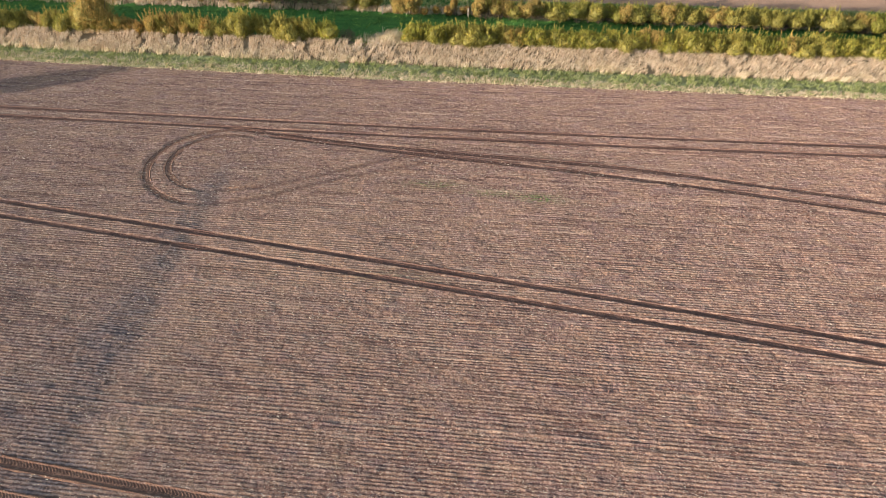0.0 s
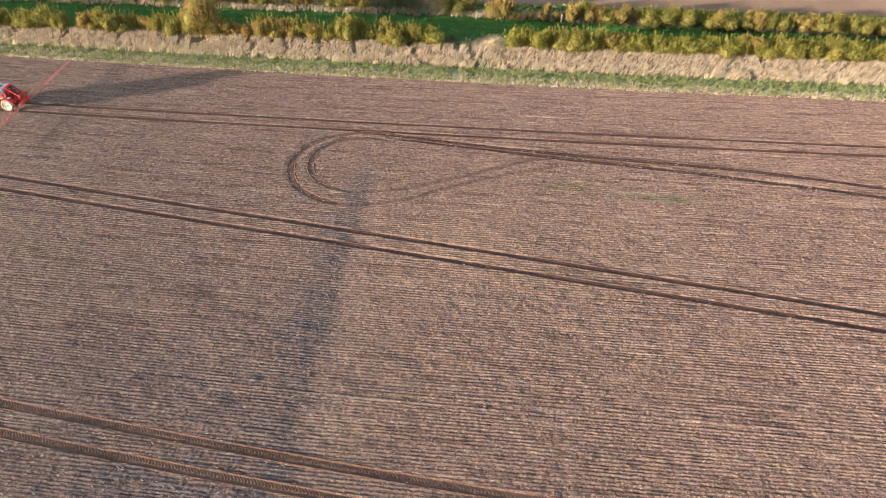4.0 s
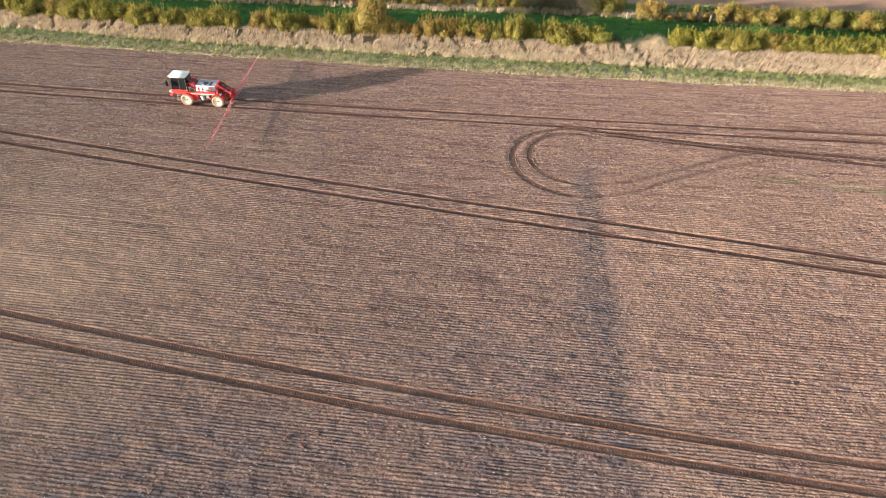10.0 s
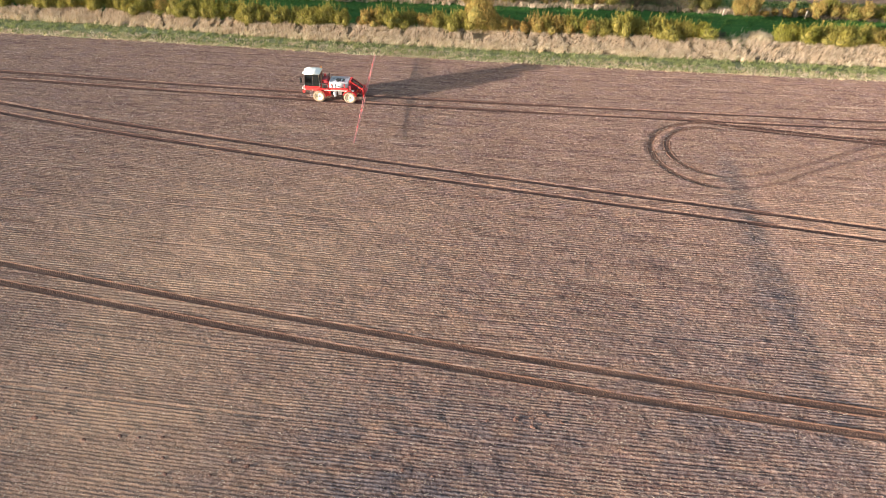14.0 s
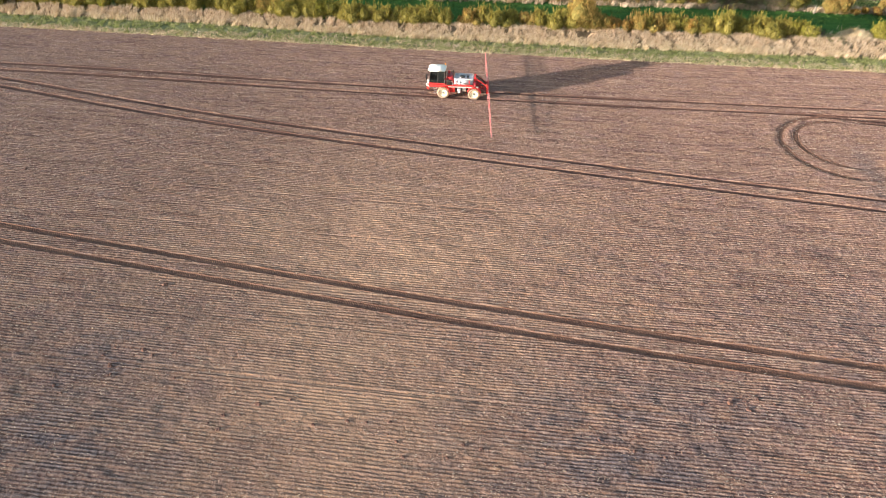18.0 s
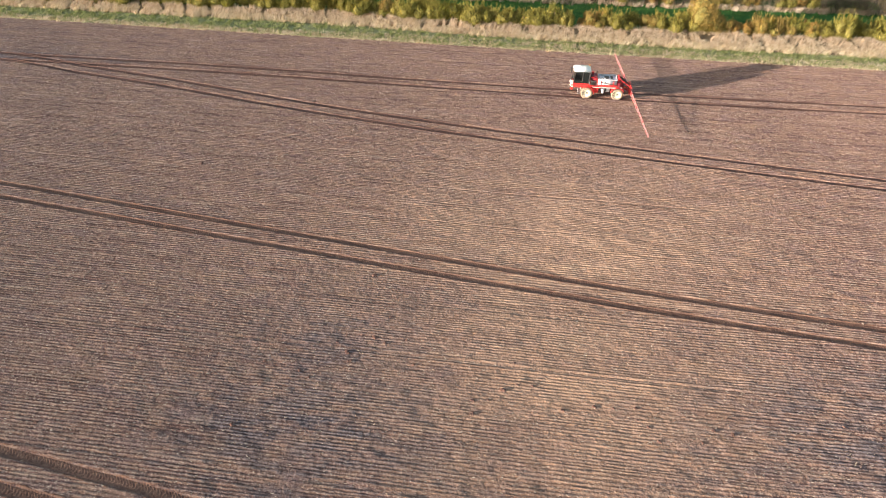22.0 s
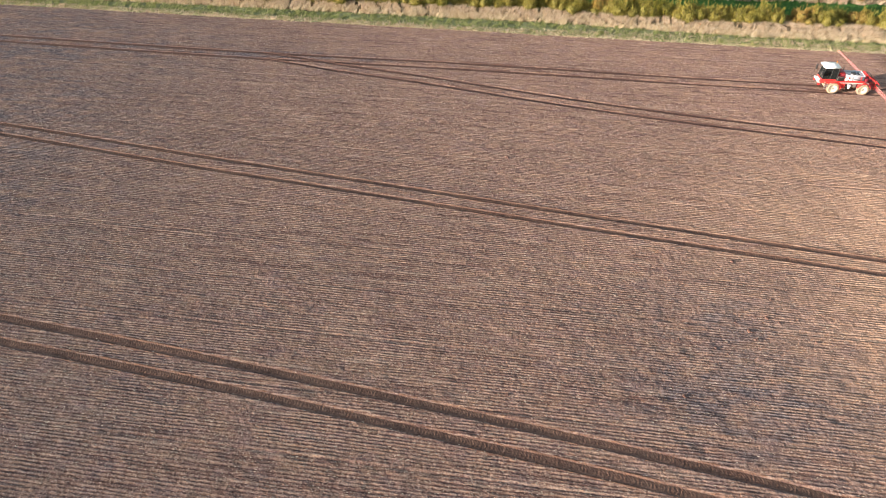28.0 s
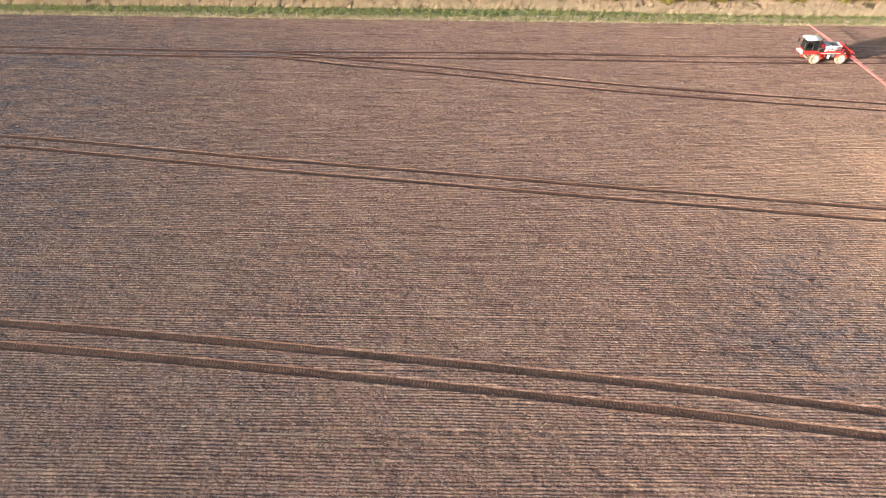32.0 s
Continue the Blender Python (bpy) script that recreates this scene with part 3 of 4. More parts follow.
def build_grass():
    x, y = clumped(60000, lambda x: edge_y(x) + 0.4, lambda x: bank_y(x) + 0.3, 61, per=14, size=0.17)
    blades("verge_grass", x, y, 0 * x, 0.38, 0.09, (0.35, 0.1), 0.45, M_BLADE_GREEN, "coarse green grass tufts on the field verge", "grass", 62)
    x, y = clumped(24000, lambda x: edge_y(x) + 0.1, lambda x: edge_y(x) + 0.7, 63, size=0.22, per=4)
    blades("verge_straw", x, y, 0.02 + 0 * x, 0.20, 0.07, (0.3, 0.1), 0.5, M_BLADE_PALE, "pale dead grass along the edge of the soil", "grass", 64)
    x, y = clumped(20000, lambda x: edge_y(x) + 0.5, lambda x: edge_y(x) + np.clip(2.3 - 0.012 * x, 1.0, 2.8) - 1.5 * eased(x, -45, -75), 80, size=0.30, per=4)
    blades("verge_straw", x, y, 0.04 + 0 * x, 0.34, 0.07, (0.3, 0.1), 0.5, M_BLADE_TAN, "straw-coloured dead grass among the green of the verge", "grass", 81)
    x, y = clumped(120000, lambda x: bank_y(x) - 0.1, lambda x: hedge_y(x) + 0.5, 65, per=7, size=0.24)
    # narrow dark runs through the grass, uneven in spacing, mostly before the gateway
    run = x + 0.5 * value_noise(y / 0.9, x * 0 + np.floor(x / 4.3), 74) + 0.35 * (y - 97)
    cell = np.floor(run / 4.3)
    mid = 4.3 * (cell + 0.5) + 1.5 * np.sin(cell * 12.9898)
    keep = (np.abs(run - mid) > 0.34) | (np.sin(cell * 78.233) < -0.3) | (x > 34)
    keep &= (value_noise(x / 0.9, y / 5.0, 66) > -0.80) & (value_noise(x / 3.0, y / 2.0, 65) > -0.85)
    x, y = x[keep], y[keep]
    slope = np.clip((y - bank_y(x)) / (hedge_y(x) + 1.6 - bank_y(x)), 0, 1)
    lift = 0.05 + 0.55 * np.clip(np.minimum(slope / 0.72, (1 - slope) / 0.28), 0, 1)
    blades("dry_grass", x, y, lift, 0.72, 0.055, (0.42, 0.02), 0.26, M_BLADE_TAN, "tall dry tan grass on the bank, bent by wind", "grass", 67)
    x, y = clumped(36000, lambda x: bank_y(x) - 0.3, lambda x: bank_y(x) + 2.2, 68, per=14, size=0.25)
    keep = (value_noise(x / 0.8, y / 4.0, 75) > -0.7) & ((x < 20) | (value_noise(x / 2.0, y / 1.0, 76) > 0.1))
    x, y = x[keep], y[keep]
    blades("dry_grass", x, y, 0.1 + 0 * x, 0.62, 0.10, (0.6, -0.12), 0.25, M_BLADE_PALE, "pale bleached dry grass at the foot of the bank", "grass", 69)
    # the gateway: a hummock of pale grass and low green growth
    r = np.random.default_rng(77)
    x, y = 34.8 + 1.4 * r.normal(size=2600), 102.2 + 0.8 * r.normal(size=2600)
    blades("dry_grass", x, y, 0.2 + 0.5 * np.exp(-(((x - 34.8) / 1.4) ** 2)), 0.75, 0.08, (0.4, 0.0), 0.35, M_BLADE_PALE, "hummock of pale dry grass beside the gateway", "grass", 78)
    x, y = 30.6 + 2.2 * r.normal(size=3600), 101.2 + 0.9 * r.normal(size=3600)
    blades("gateway_grass", x, y, 0.25 + 0 * x, 0.45, 0.08, (0.3, 0.0), 0.5, M_BLADE_GREEN, "low green growth in the gateway", "grass", 79)
    x, y = clumped(30000, lambda x: hedge_y(x) + 2.6, lambda x: 0 * x + 114.0, 70)
    blades("meadow_grass", x, y, 0.05 + 0 * x, 0.22, 0.08, (0.3, 0.1), 0.5, M_BLADE_MEADOW, "short green meadow grass", "grass", 71)
    x, y = clumped(26000, lambda x: 0 * x + 114.6, lambda x: 0 * x + 119.5, 82, -40, X1)
    blades("meadow_grass", x, y, 0.05 + 0 * x, 0.35, 0.10, (0.3, -0.1), 0.5, M_BLADE_GREEN, "rough green grass behind the far hedge", "grass", 83)
    x, y = clumped(14000, lambda x: 0 * x + 113.0, lambda x: 0 * x + 115.2, 72, -60, X1)
    blades("dry_grass", x, y, 0.05 + 0 * x, 0.7, 0.09, (0.4, 0.0), 0.35, M_BLADE_TAN, "dry tan grass under the far hedge", "grass", 73)


build_grass()


# ---- bushes and trees ----
def foliage(name, seed, width, depth, height, leaves, size, material, parent, shoots=14, bare=0.0):
    """A crown of small leaves: several lobes with gaps, upright shoots standing out at the top."""
    r = np.random.default_rng(seed)
    lobes = []
    for _ in range(7):
        lobes.append((r.uniform(-0.34, 0.34) * width, r.uniform(-0.3, 0.3) * depth, r.uniform(0.30, 0.68) * height, r.uniform(0.20, 0.34) * width, r.uniform(0.22, 0.36) * height))
    pts, ways = [], []
    for _ in range(leaves):
        lx, ly, lz, lr, lh = lobes[r.integers(len(lobes))]
        d = r.normal(size=3)
        d /= np.linalg.norm(d)
        k = r.uniform(0.55, 1.08) if r.random() > 0.15 else r.uniform(0.2, 1.0)
        p = np.array([lx + d[0] * lr * k, ly + d[1] * lr * 0.9 * k, lz + d[2] * lh * k])
        if p[2] > 0.06:
            pts.append(p)
            ways.append(d)
    for _ in range(shoots):
        a, q = r.uniform(0, 2 * np.pi), r.uniform(0, 0.42) ** 0.8
        foot = np.array([np.cos(a) * q * width, np.sin(a) * q * depth, height * r.uniform(0.5, 0.75)])
        top = foot + np.array([r.normal() * 0.12 + np.cos(a) * 0.2, r.normal() * 0.12, height * r.uniform(0.15, 0.34)])
        for s in np.linspace(0, 1, 16):
            pts.append(foot * (1 - s) + top * s + r.normal(size=3) * 0.05 * (1.3 - s))
            ways.append(r.normal(size=3))
    p, d = np.array(pts), np.array(ways)
    n = len(p)
    # leaf sprays point outwards and up
    a = d * 0.5 + r.normal(size=(n, 3)) * 0.38 + np.array([0.05, 0, 0.9])
    a /= np.linalg.norm(a, axis=1)[:, None]
    b = np.cross(a, r.normal(size=(n, 3)))
    b /= np.linalg.norm(b, axis=1)[:, None] + 1e-6
    s = size * r.uniform(0.6, 1.4, n)[:, None]
    v = np.stack([p - a * s, p + b * s * 0.15, p + a * s, p - b * s * 0.15], 1).reshape(-1, 3)
    f = np.arange(n * 4).reshape(-1, 4)
    ob = mesh_from(name, v, f, material)
    ob.parent = parent
    # added core that closes the middle of the crown, shade in its dark colour
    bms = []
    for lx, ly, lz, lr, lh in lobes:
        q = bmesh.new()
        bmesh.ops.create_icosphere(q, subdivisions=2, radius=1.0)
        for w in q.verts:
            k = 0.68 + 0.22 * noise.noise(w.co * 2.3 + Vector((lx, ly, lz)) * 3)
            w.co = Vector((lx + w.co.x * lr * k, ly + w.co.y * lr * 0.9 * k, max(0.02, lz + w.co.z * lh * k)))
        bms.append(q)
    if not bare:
        part("crown_core", joined(*bms), M_INNER, parent)
    return ob


def stems(seed, count, height, spread, parent, name="stem", r0=0.045):
    r = np.random.default_rng(seed)
    bms = []
    for _ in range(count):
        a = r.uniform(0, 2 * np.pi)
        foot = Vector((math.cos(a) * 0.15, math.sin(a) * 0.15, -0.1))
        knee = foot + Vector((math.cos(a) * spread * 0.4, math.sin(a) * spread * 0.4, height * 0.45))
        tip = knee + Vector((math.cos(a) * spread * 0.6, math.sin(a) * spread * 0.6, height * 0.5))
        bms += [rod(foot, knee, r0, 6, r0 * 0.7), rod(knee, tip, r0 * 0.7, 5, r0 * 0.25)]
    return part(name, joined(*bms), M_BARK, parent)


BUSH_KINDS = [
    ("olive", 3.3, 2.6, 2.8, 4200, 0.17, M_LEAF_OLIVE, 26, "dense olive-yellow hedge bush with upright shoots"),
    ("olive", 2.7, 2.4, 3.1, 3900, 0.17, M_LEAF_OLIVE, 30, "upright olive hedge bush with spiky top shoots"),
    ("green", 3.6, 2.8, 2.6, 4600, 0.17, M_LEAF_GREEN, 22, "broad green-yellow hedge bush"),
    ("gold", 2.7, 2.4, 2.7, 3400, 0.17, M_LEAF_GOLD, 24, "yellow-tinged autumn hedge bush"),
    ("rust", 2.4, 2.2, 2.2, 2500, 0.17, M_LEAF_RUST, 20, "rust-brown thin hedge bush"),
    ("bare", 3.2, 2.6, 2.7, 2600, 0.09, M_TWIG, 30, "dark leafless twiggy bush"),
]


def bush(kind, seed):
    key, w, d, h, leaves, size, mat, shoots, label = BUSH_KINDS[kind]
    ob = new("hedge_bush")
    tagged(ob, label, "bush", "hedge bushes")
    foliage("crown", seed, w, d, h, leaves, size, mat, ob, shoots, 1.0 if key == "bare" else 0.0)
    stems(seed + 1, 6, h * 0.8, w * 0.33, ob)
    ob.matrix_basis = pose(0, -400, 0)
    return ob


def build_hedges():
    r = np.random.default_rng(81)
    models = [bush(k, 90 + 7 * k + 3 * j) for k in range(6) for j in range(2)]
    used = set()

    def put(kind, x, y, size, tall=1.0):
        i = kind * 2 + int(r.integers(2))
        m = pose(x, y, 0.15, 0, 0, float(r.uniform(0, 360)))
        ob = models[i] if i not in used else copy_thing(models[i], m)
        used.add(i)
        ob.matrix_basis = m @ Matrix.Diagonal((size, size, size * tall, 1))

    # near hedge, field side, up to the gateway
    x = -171.0
    while x < 27.5:
        kind = int(r.choice([0, 0, 1, 1, 2, 3, 4], p=[0.24, 0.2, 0.16, 0.1, 0.1, 0.12, 0.08]))
        skip = -25.5 < x < -22.4 or -16.2 < x < -14.8 or -11.4 < x < -9.6
        if not skip:
            put(kind, x, float(hedge_y(x)) + 1.0 + float(r.normal()) * 0.25, float(r.uniform(0.98, 1.26)), float(r.uniform(0.92, 1.16)))
        x += float(r.uniform(1.3, 2.1))
    put(5, 28.9, 102.3, 0.85, 0.8)
    put(4, -23.6, 102.4, 0.95, 0.85)
    # near hedge, beyond the gateway: lower and closer grown
    x = 38.2
    while x < 122:
        kind = int(r.choice([2, 0, 1, 3], p=[0.62, 0.26, 0.09, 0.03]))
        put(kind, x, float(hedge_y(x)) + 1.1 + float(r.normal()) * 0.2, float(r.uniform(1.08, 1.24)), float(r.uniform(0.92, 1.0)))
        x += float(r.uniform(0.95, 1.5))
    # second hedge: a round golden bush, a thin sapling, then a close row with scrub at its foot
    put(3, 36.4, 112.6, 1.25, 1.0)
    put(3, 34.4, 112.9, 0.95, 1.0)
    put(3, 42.7, 113.2, 0.5, 1.9)
    x = 38.6
    while x < 46:
        put(int(r.choice([4, 5])), x, 112.8 + float(r.normal()) * 0.3, float(r.uniform(0.55, 0.8)), 0.8)
        x += float(r.uniform(1.0, 1.6))
    x = 46.6
    while x < 122:
        kind = int(r.choice([0, 3, 1, 2], p=[0.40, 0.30, 0.16, 0.14]))
        put(kind, x, 112.5 - 0.025 * (x - 60) + float(r.normal()) * 0.3, float(r.uniform(1.0, 1.2)), float(r.uniform(0.80, 0.98)))
        put(5, x + float(r.uniform(0.6, 1.4)), 111.6 - 0.025 * (x - 60), float(r.uniform(0.5, 0.7)), 0.6)
        x += float(r.uniform(1.25, 2.0))
    x = -40.0
    while x < 31:
        kind = 5 if 18 < x < 27.5 else 0 if x > 27.5 else int(r.choice([4, 3, 0, 5], p=[0.35, 0.2, 0.2, 0.25]))
        put(kind, x, 115.0 + float(r.normal()) * 0.4, float(r.uniform(0.85, 1.2)) * (1.25 if kind == 5 else 1.0), float(r.uniform(0.8, 1.05)))
        x += float(r.uniform(1.5, 2.4))


def build_tall_tree():
    ob = new("willow_tree")
    tagged(ob, "tall golden-yellow autumn tree standing in the hedge", "tree")
    foliage("crown", 301, 6.6, 5.0, 6.0, 9000, 0.20, M_LEAF_GOLD, ob, 60)
    stems(302, 7, 4.8, 1.3, ob, "trunk", 0.11)
    ob.matrix_basis = pose(-5.3, 102.4, 0.1)


build_hedges()
build_tall_tree()


def build_posts():
    first = None
    for x, y, h in ((44.8, 112.4, 1.35), (32.2, 112.6, 1.2), (13.0, 114.6, 1.2)):
        ob = new("fence_post")
        tagged(ob, "pale weathered wooden fence post in the far hedge", "fence post", "fence posts")
        part("shaft", block(-0.09, 0.09, -0.09, 0.09, -0.3, h, 0.015), M_POST, ob)
        part("cap", block(-0.10, 0.10, -0.10, 0.10, h + 0.002, h + 0.05, 0.012, 0.8), M_POST, ob)
        ob.matrix_basis = pose(x, y, 0, 2, 1, 12)


build_posts()


# ---- clods and dark tufts on the field ----
def build_clods():
    spots = [(-69.2, 58.4, 0.36), (-47.2, 41.3, 0.30), (-46.1, 33.6, 0.34), (-35.6, 28.9, 0.32), (-25.1, 26.4, 0.22), (-20.4, 26.4, 0.22), (-0.8, 31.6, 0.32), (0.4, 31.0, 0.26),
             (-31.2, 27.4, 0.22), (-28.8, 27.9, 0.24), (-69.0, 23.1, 0.22), (-71.6, 32.9, 0.20), (-64.5, 31.0, 0.26), (-60.7, 42.0, 0.20), (-48.0, 31.8, 0.28), (-45.2, 33.0, 0.24), (45.8, 35.8, 0.20), (58.5, 43.9, 0.22), (39.8, 52.7, 0.22)]
    r = np.random.default_rng(401)
    for cx, cy, rx, ry in ((-45, 33.5, 4, 1.6), (-36, 29, 3.5, 1.6), (-24, 26.3, 3, 1.2), (-50, 30, 4, 2), (-1, 31.3, 2.5, 1.2), (-7, 28, 3, 1.5)):
        spots += [(cx + rx * float(r.normal()), cy + ry * float(r.normal()), float(r.uniform(0.10, 0.24))) for _ in range(7)]
    for x, y, s in spots:
        bms = []
        for _ in range(4):
            b = bmesh.new()
            bmesh.ops.create_icosphere(b, subdivisions=2, radius=s * r.uniform(0.40, 0.6))
            o = Vector((r.uniform(-0.4, 0.4) * s, r.uniform(-0.25, 0.25) * s, 0.02))
            for v in b.verts:
                v.co = v.co * (1 + 0.35 * noise.noise(v.co * 5 + o * 9)) * 1.0 + o
                v.co.z *= 0.5
            bms.append(b)
        ob = new("soil_clod")
        tagged(ob, "dark upturned clod of wet soil in the stubble", "clod", "soil clods")
        part("lump", joined(*bms), M_CLOD, ob)
        ob.matrix_basis = pose(x, y, 0)
    # loose crumbs all over
    n = 110000
    x = r.uniform(-160, 112, n)
    y = edge_y(x) - 84 * r.uniform(0.01, 1, n) ** 0.8
    seen = in_sight(x, y) & ~on_track(x, y)
    x, y = x[seen], y[seen]
    n = len(x)
    s = 0.025 + 0.055 * r.random(n) ** 3
    base = np.array([(1, 0, 0), (-0.5, 0.87, 0), (-0.5, -0.87, 0), (0, 0, 1)], float)
    k = r.uniform(0.7, 1.3, (n, 4, 3))
    v = base[None] * k * s[:, None, None]
    v[:, :, 0] *= 1.5
    v[:, :, 2] *= 0.6
    v += np.stack([x, y, np.full(n, 0.0)], 1)[:, None]
    f = np.array([[0, 1, 3], [1, 2, 3], [2, 0, 3]])
    f = (np.arange(n)[:, None, None] * 4 + f[None]).reshape(-1, 3)
    tagged(mesh_from("soil_crumbs", v.reshape(-1, 3), f, M_CRUMB), "loose crumbs of soil over the field", "soil", kind="stuff")


build_clods()


def build_straw():
    """Short pieces of pale straw lying in and across the rows."""
    r = np.random.default_rng(421)
    n = 90000
    x = r.uniform(-160, 112, n)
    u = r.uniform(0.5, 84, n)
    seen = in_sight(x, row_y(x, u)) & ~on_track(x, row_y(x, u))
    x, u = x[seen], u[seen]
    n = len(x)
    u = np.round(u / ROW) * ROW + r.normal(size=n) * 0.07
    y = row_y(x, u)
    a = r.normal(size=n) * 0.5
    long, wide = r.uniform(0.06, 0.22, n), r.uniform(0.010, 0.024, n)
    d = np.stack([np.cos(a), np.sin(a), r.uniform(-0.1, 0.12, n)], 1) * long[:, None]
    q = np.stack([-np.sin(a), np.cos(a), r.uniform(-0.3, 0.3, n)], 1) * wide[:, None]
    p = np.stack([x, y, r.uniform(0.02, 0.04, n)], 1)
    v = np.stack([p - d / 2 - q, p + d / 2 - q, p + d / 2 + q, p - d / 2 + q], 1).reshape(-1, 3)
    ob = mesh_from("straw_litter", v, np.arange(n * 4).reshape(-1, 4), M_STRAW)
    tagged(ob, "short pale straw lying along the rows", "straw", kind="stuff")


build_straw()


# ---- the crop sprayer, at rest on its tramline; its front points to -x ----
def wheel(parent, x, y, z, r, width, outer):
    """outer: -1 or 1, the side on which the dish of the rim shows."""
    h = width / 2
    tyre = lathe([(r * 0.62, -h * 0.8), (r * 0.72, -h), (r * 0.90, -h), (r * 0.965, -h * 0.75), (r * 0.975, 0), (r * 0.965, h * 0.75), (r * 0.90, h), (r * 0.72, h), (r * 0.62, h * 0.8)], (x, y, z), 32)
    tyre = part("wheel", tyre, M_TYRE, parent, "dusty agricultural tyre", True)
    lugs = []
    for k in range(22):
        for side in (-1, 1):
            a = 2 * math.pi * (k + 0.25 * side) / 22
            b = block(-0.035, 0.035, -h * 0.5, h * 0.5, -0.02, 0.045)
            turn = Matrix.Translation((x, y, z)) @ Matrix.Rotation(-a, 4, "Y") @ Matrix.Translation((0, side * h * 0.48, r * 0.965)) @ Matrix.Rotation(side * 0.6, 4, "Z")
            bmesh.ops.transform(b, matrix=turn, verts=b.verts)
            lugs.append(b)
    part("tread_lugs", joined(*lugs), M_TYRE, tyre)
    o = outer
    part("rim", lathe([(r * 0.63, o * h * 0.82), (r * 0.60, o * h * 0.86), (r * 0.55, o * h * 0.55), (r * 0.30, o * h * 0.35), (r * 0.10, o * h * 0.40), (0.01, o * h * 0.40)], (x, y, z), 28), M_RIM, tyre, "cream painted dished rim", True)
    part("hub", rod((x, y + o * h * 0.3, z), (x, y + o * h * 0.72, z), r * 0.17, 14, r * 0.13), M_STEEL, tyre)
    for k in range(8):
        a = 2 * math.pi * k / 8
        c = (x + 0.24 * r * math.cos(a), y + o * h * 0.36, z + 0.24 * r * math.sin(a))
        part("bolt", rod(c, (c[0], c[1] + o * 0.05, c[2]), 0.02, 6), M_STEEL, tyre)
    return tyre


def mudguard(x, y, z, r, width, a0, a1):
    bm = bmesh.new()
    rings = []
    for k in range(13):
        a = radians(a0 + (a1 - a0) * k / 12)
        ring = []
        for rr, yy in ((r, -1), (r + 0.05, -1), (r + 0.05, 1), (r, 1)):
            ring.append(bm.verts.new((x + rr * math.cos(a), y + yy * width / 2, z + rr * math.sin(a))))
        rings.append(ring)
    for p, q in zip(rings, rings[1:]):
        for k in range(4):
            bm.faces.new((p[k], p[(k + 1) % 4], q[(k + 1) % 4], q[k]))
    bm.faces.new(rings[0])
    bm.faces.new(rings[-1][::-1])
    bmesh.ops.recalc_face_normals(bm, faces=bm.faces[:])
    return bm


def pane(corners, thick=0.015):
    bm = bmesh.new()
    c = [Vector(p) for p in corners]
    n = (c[1] - c[0]).cross(c[2] - c[0]).normalized() * thick
    a = [bm.verts.new(p) for p in c]
    b = [bm.verts.new(p + n) for p in c]
    bm.faces.new(a[::-1])
    bm.faces.new(b)
    for k in range(4):
        bm.faces.new((a[k], a[(k + 1) % 4], b[(k + 1) % 4], b[k]))
    bmesh.ops.recalc_face_normals(bm, faces=bm.faces[:])
    return bm


def truss(a, b, depth0, depth1, wide0, wide1, bays, r, material, parent, name, label=""):
    """A tapering three-chord lattice from a to b, with its two lower chords side by side along x."""
    a, b = Vector(a), Vector(b)
    chord = []
    for k in range(bays + 1):
        s = k / bays
        c = a.lerp(b, s)
        d, w = depth0 + (depth1 - depth0) * s, wide0 + (wide1 - wide0) * s
        chord.append((c + Vector((-w / 2, 0, 0)), c + Vector((w / 2, 0, 0)), c + Vector((0, 0, d))))
    bms = [rod(chord[0][i], chord[-1][i], r, 6) for i in range(3)]
    for k in range(bays):
        p, q = chord[k], chord[k + 1]
        bms += [rod(p[0], q[2], r * 0.65, 5), rod(p[1], q[2], r * 0.65, 5), rod(p[0], q[1], r * 0.6, 5), rod(p[2], p[0], r * 0.6, 5), rod(p[2], p[1], r * 0.6, 5)]
    return part(name, joined(*bms), material, parent, label)


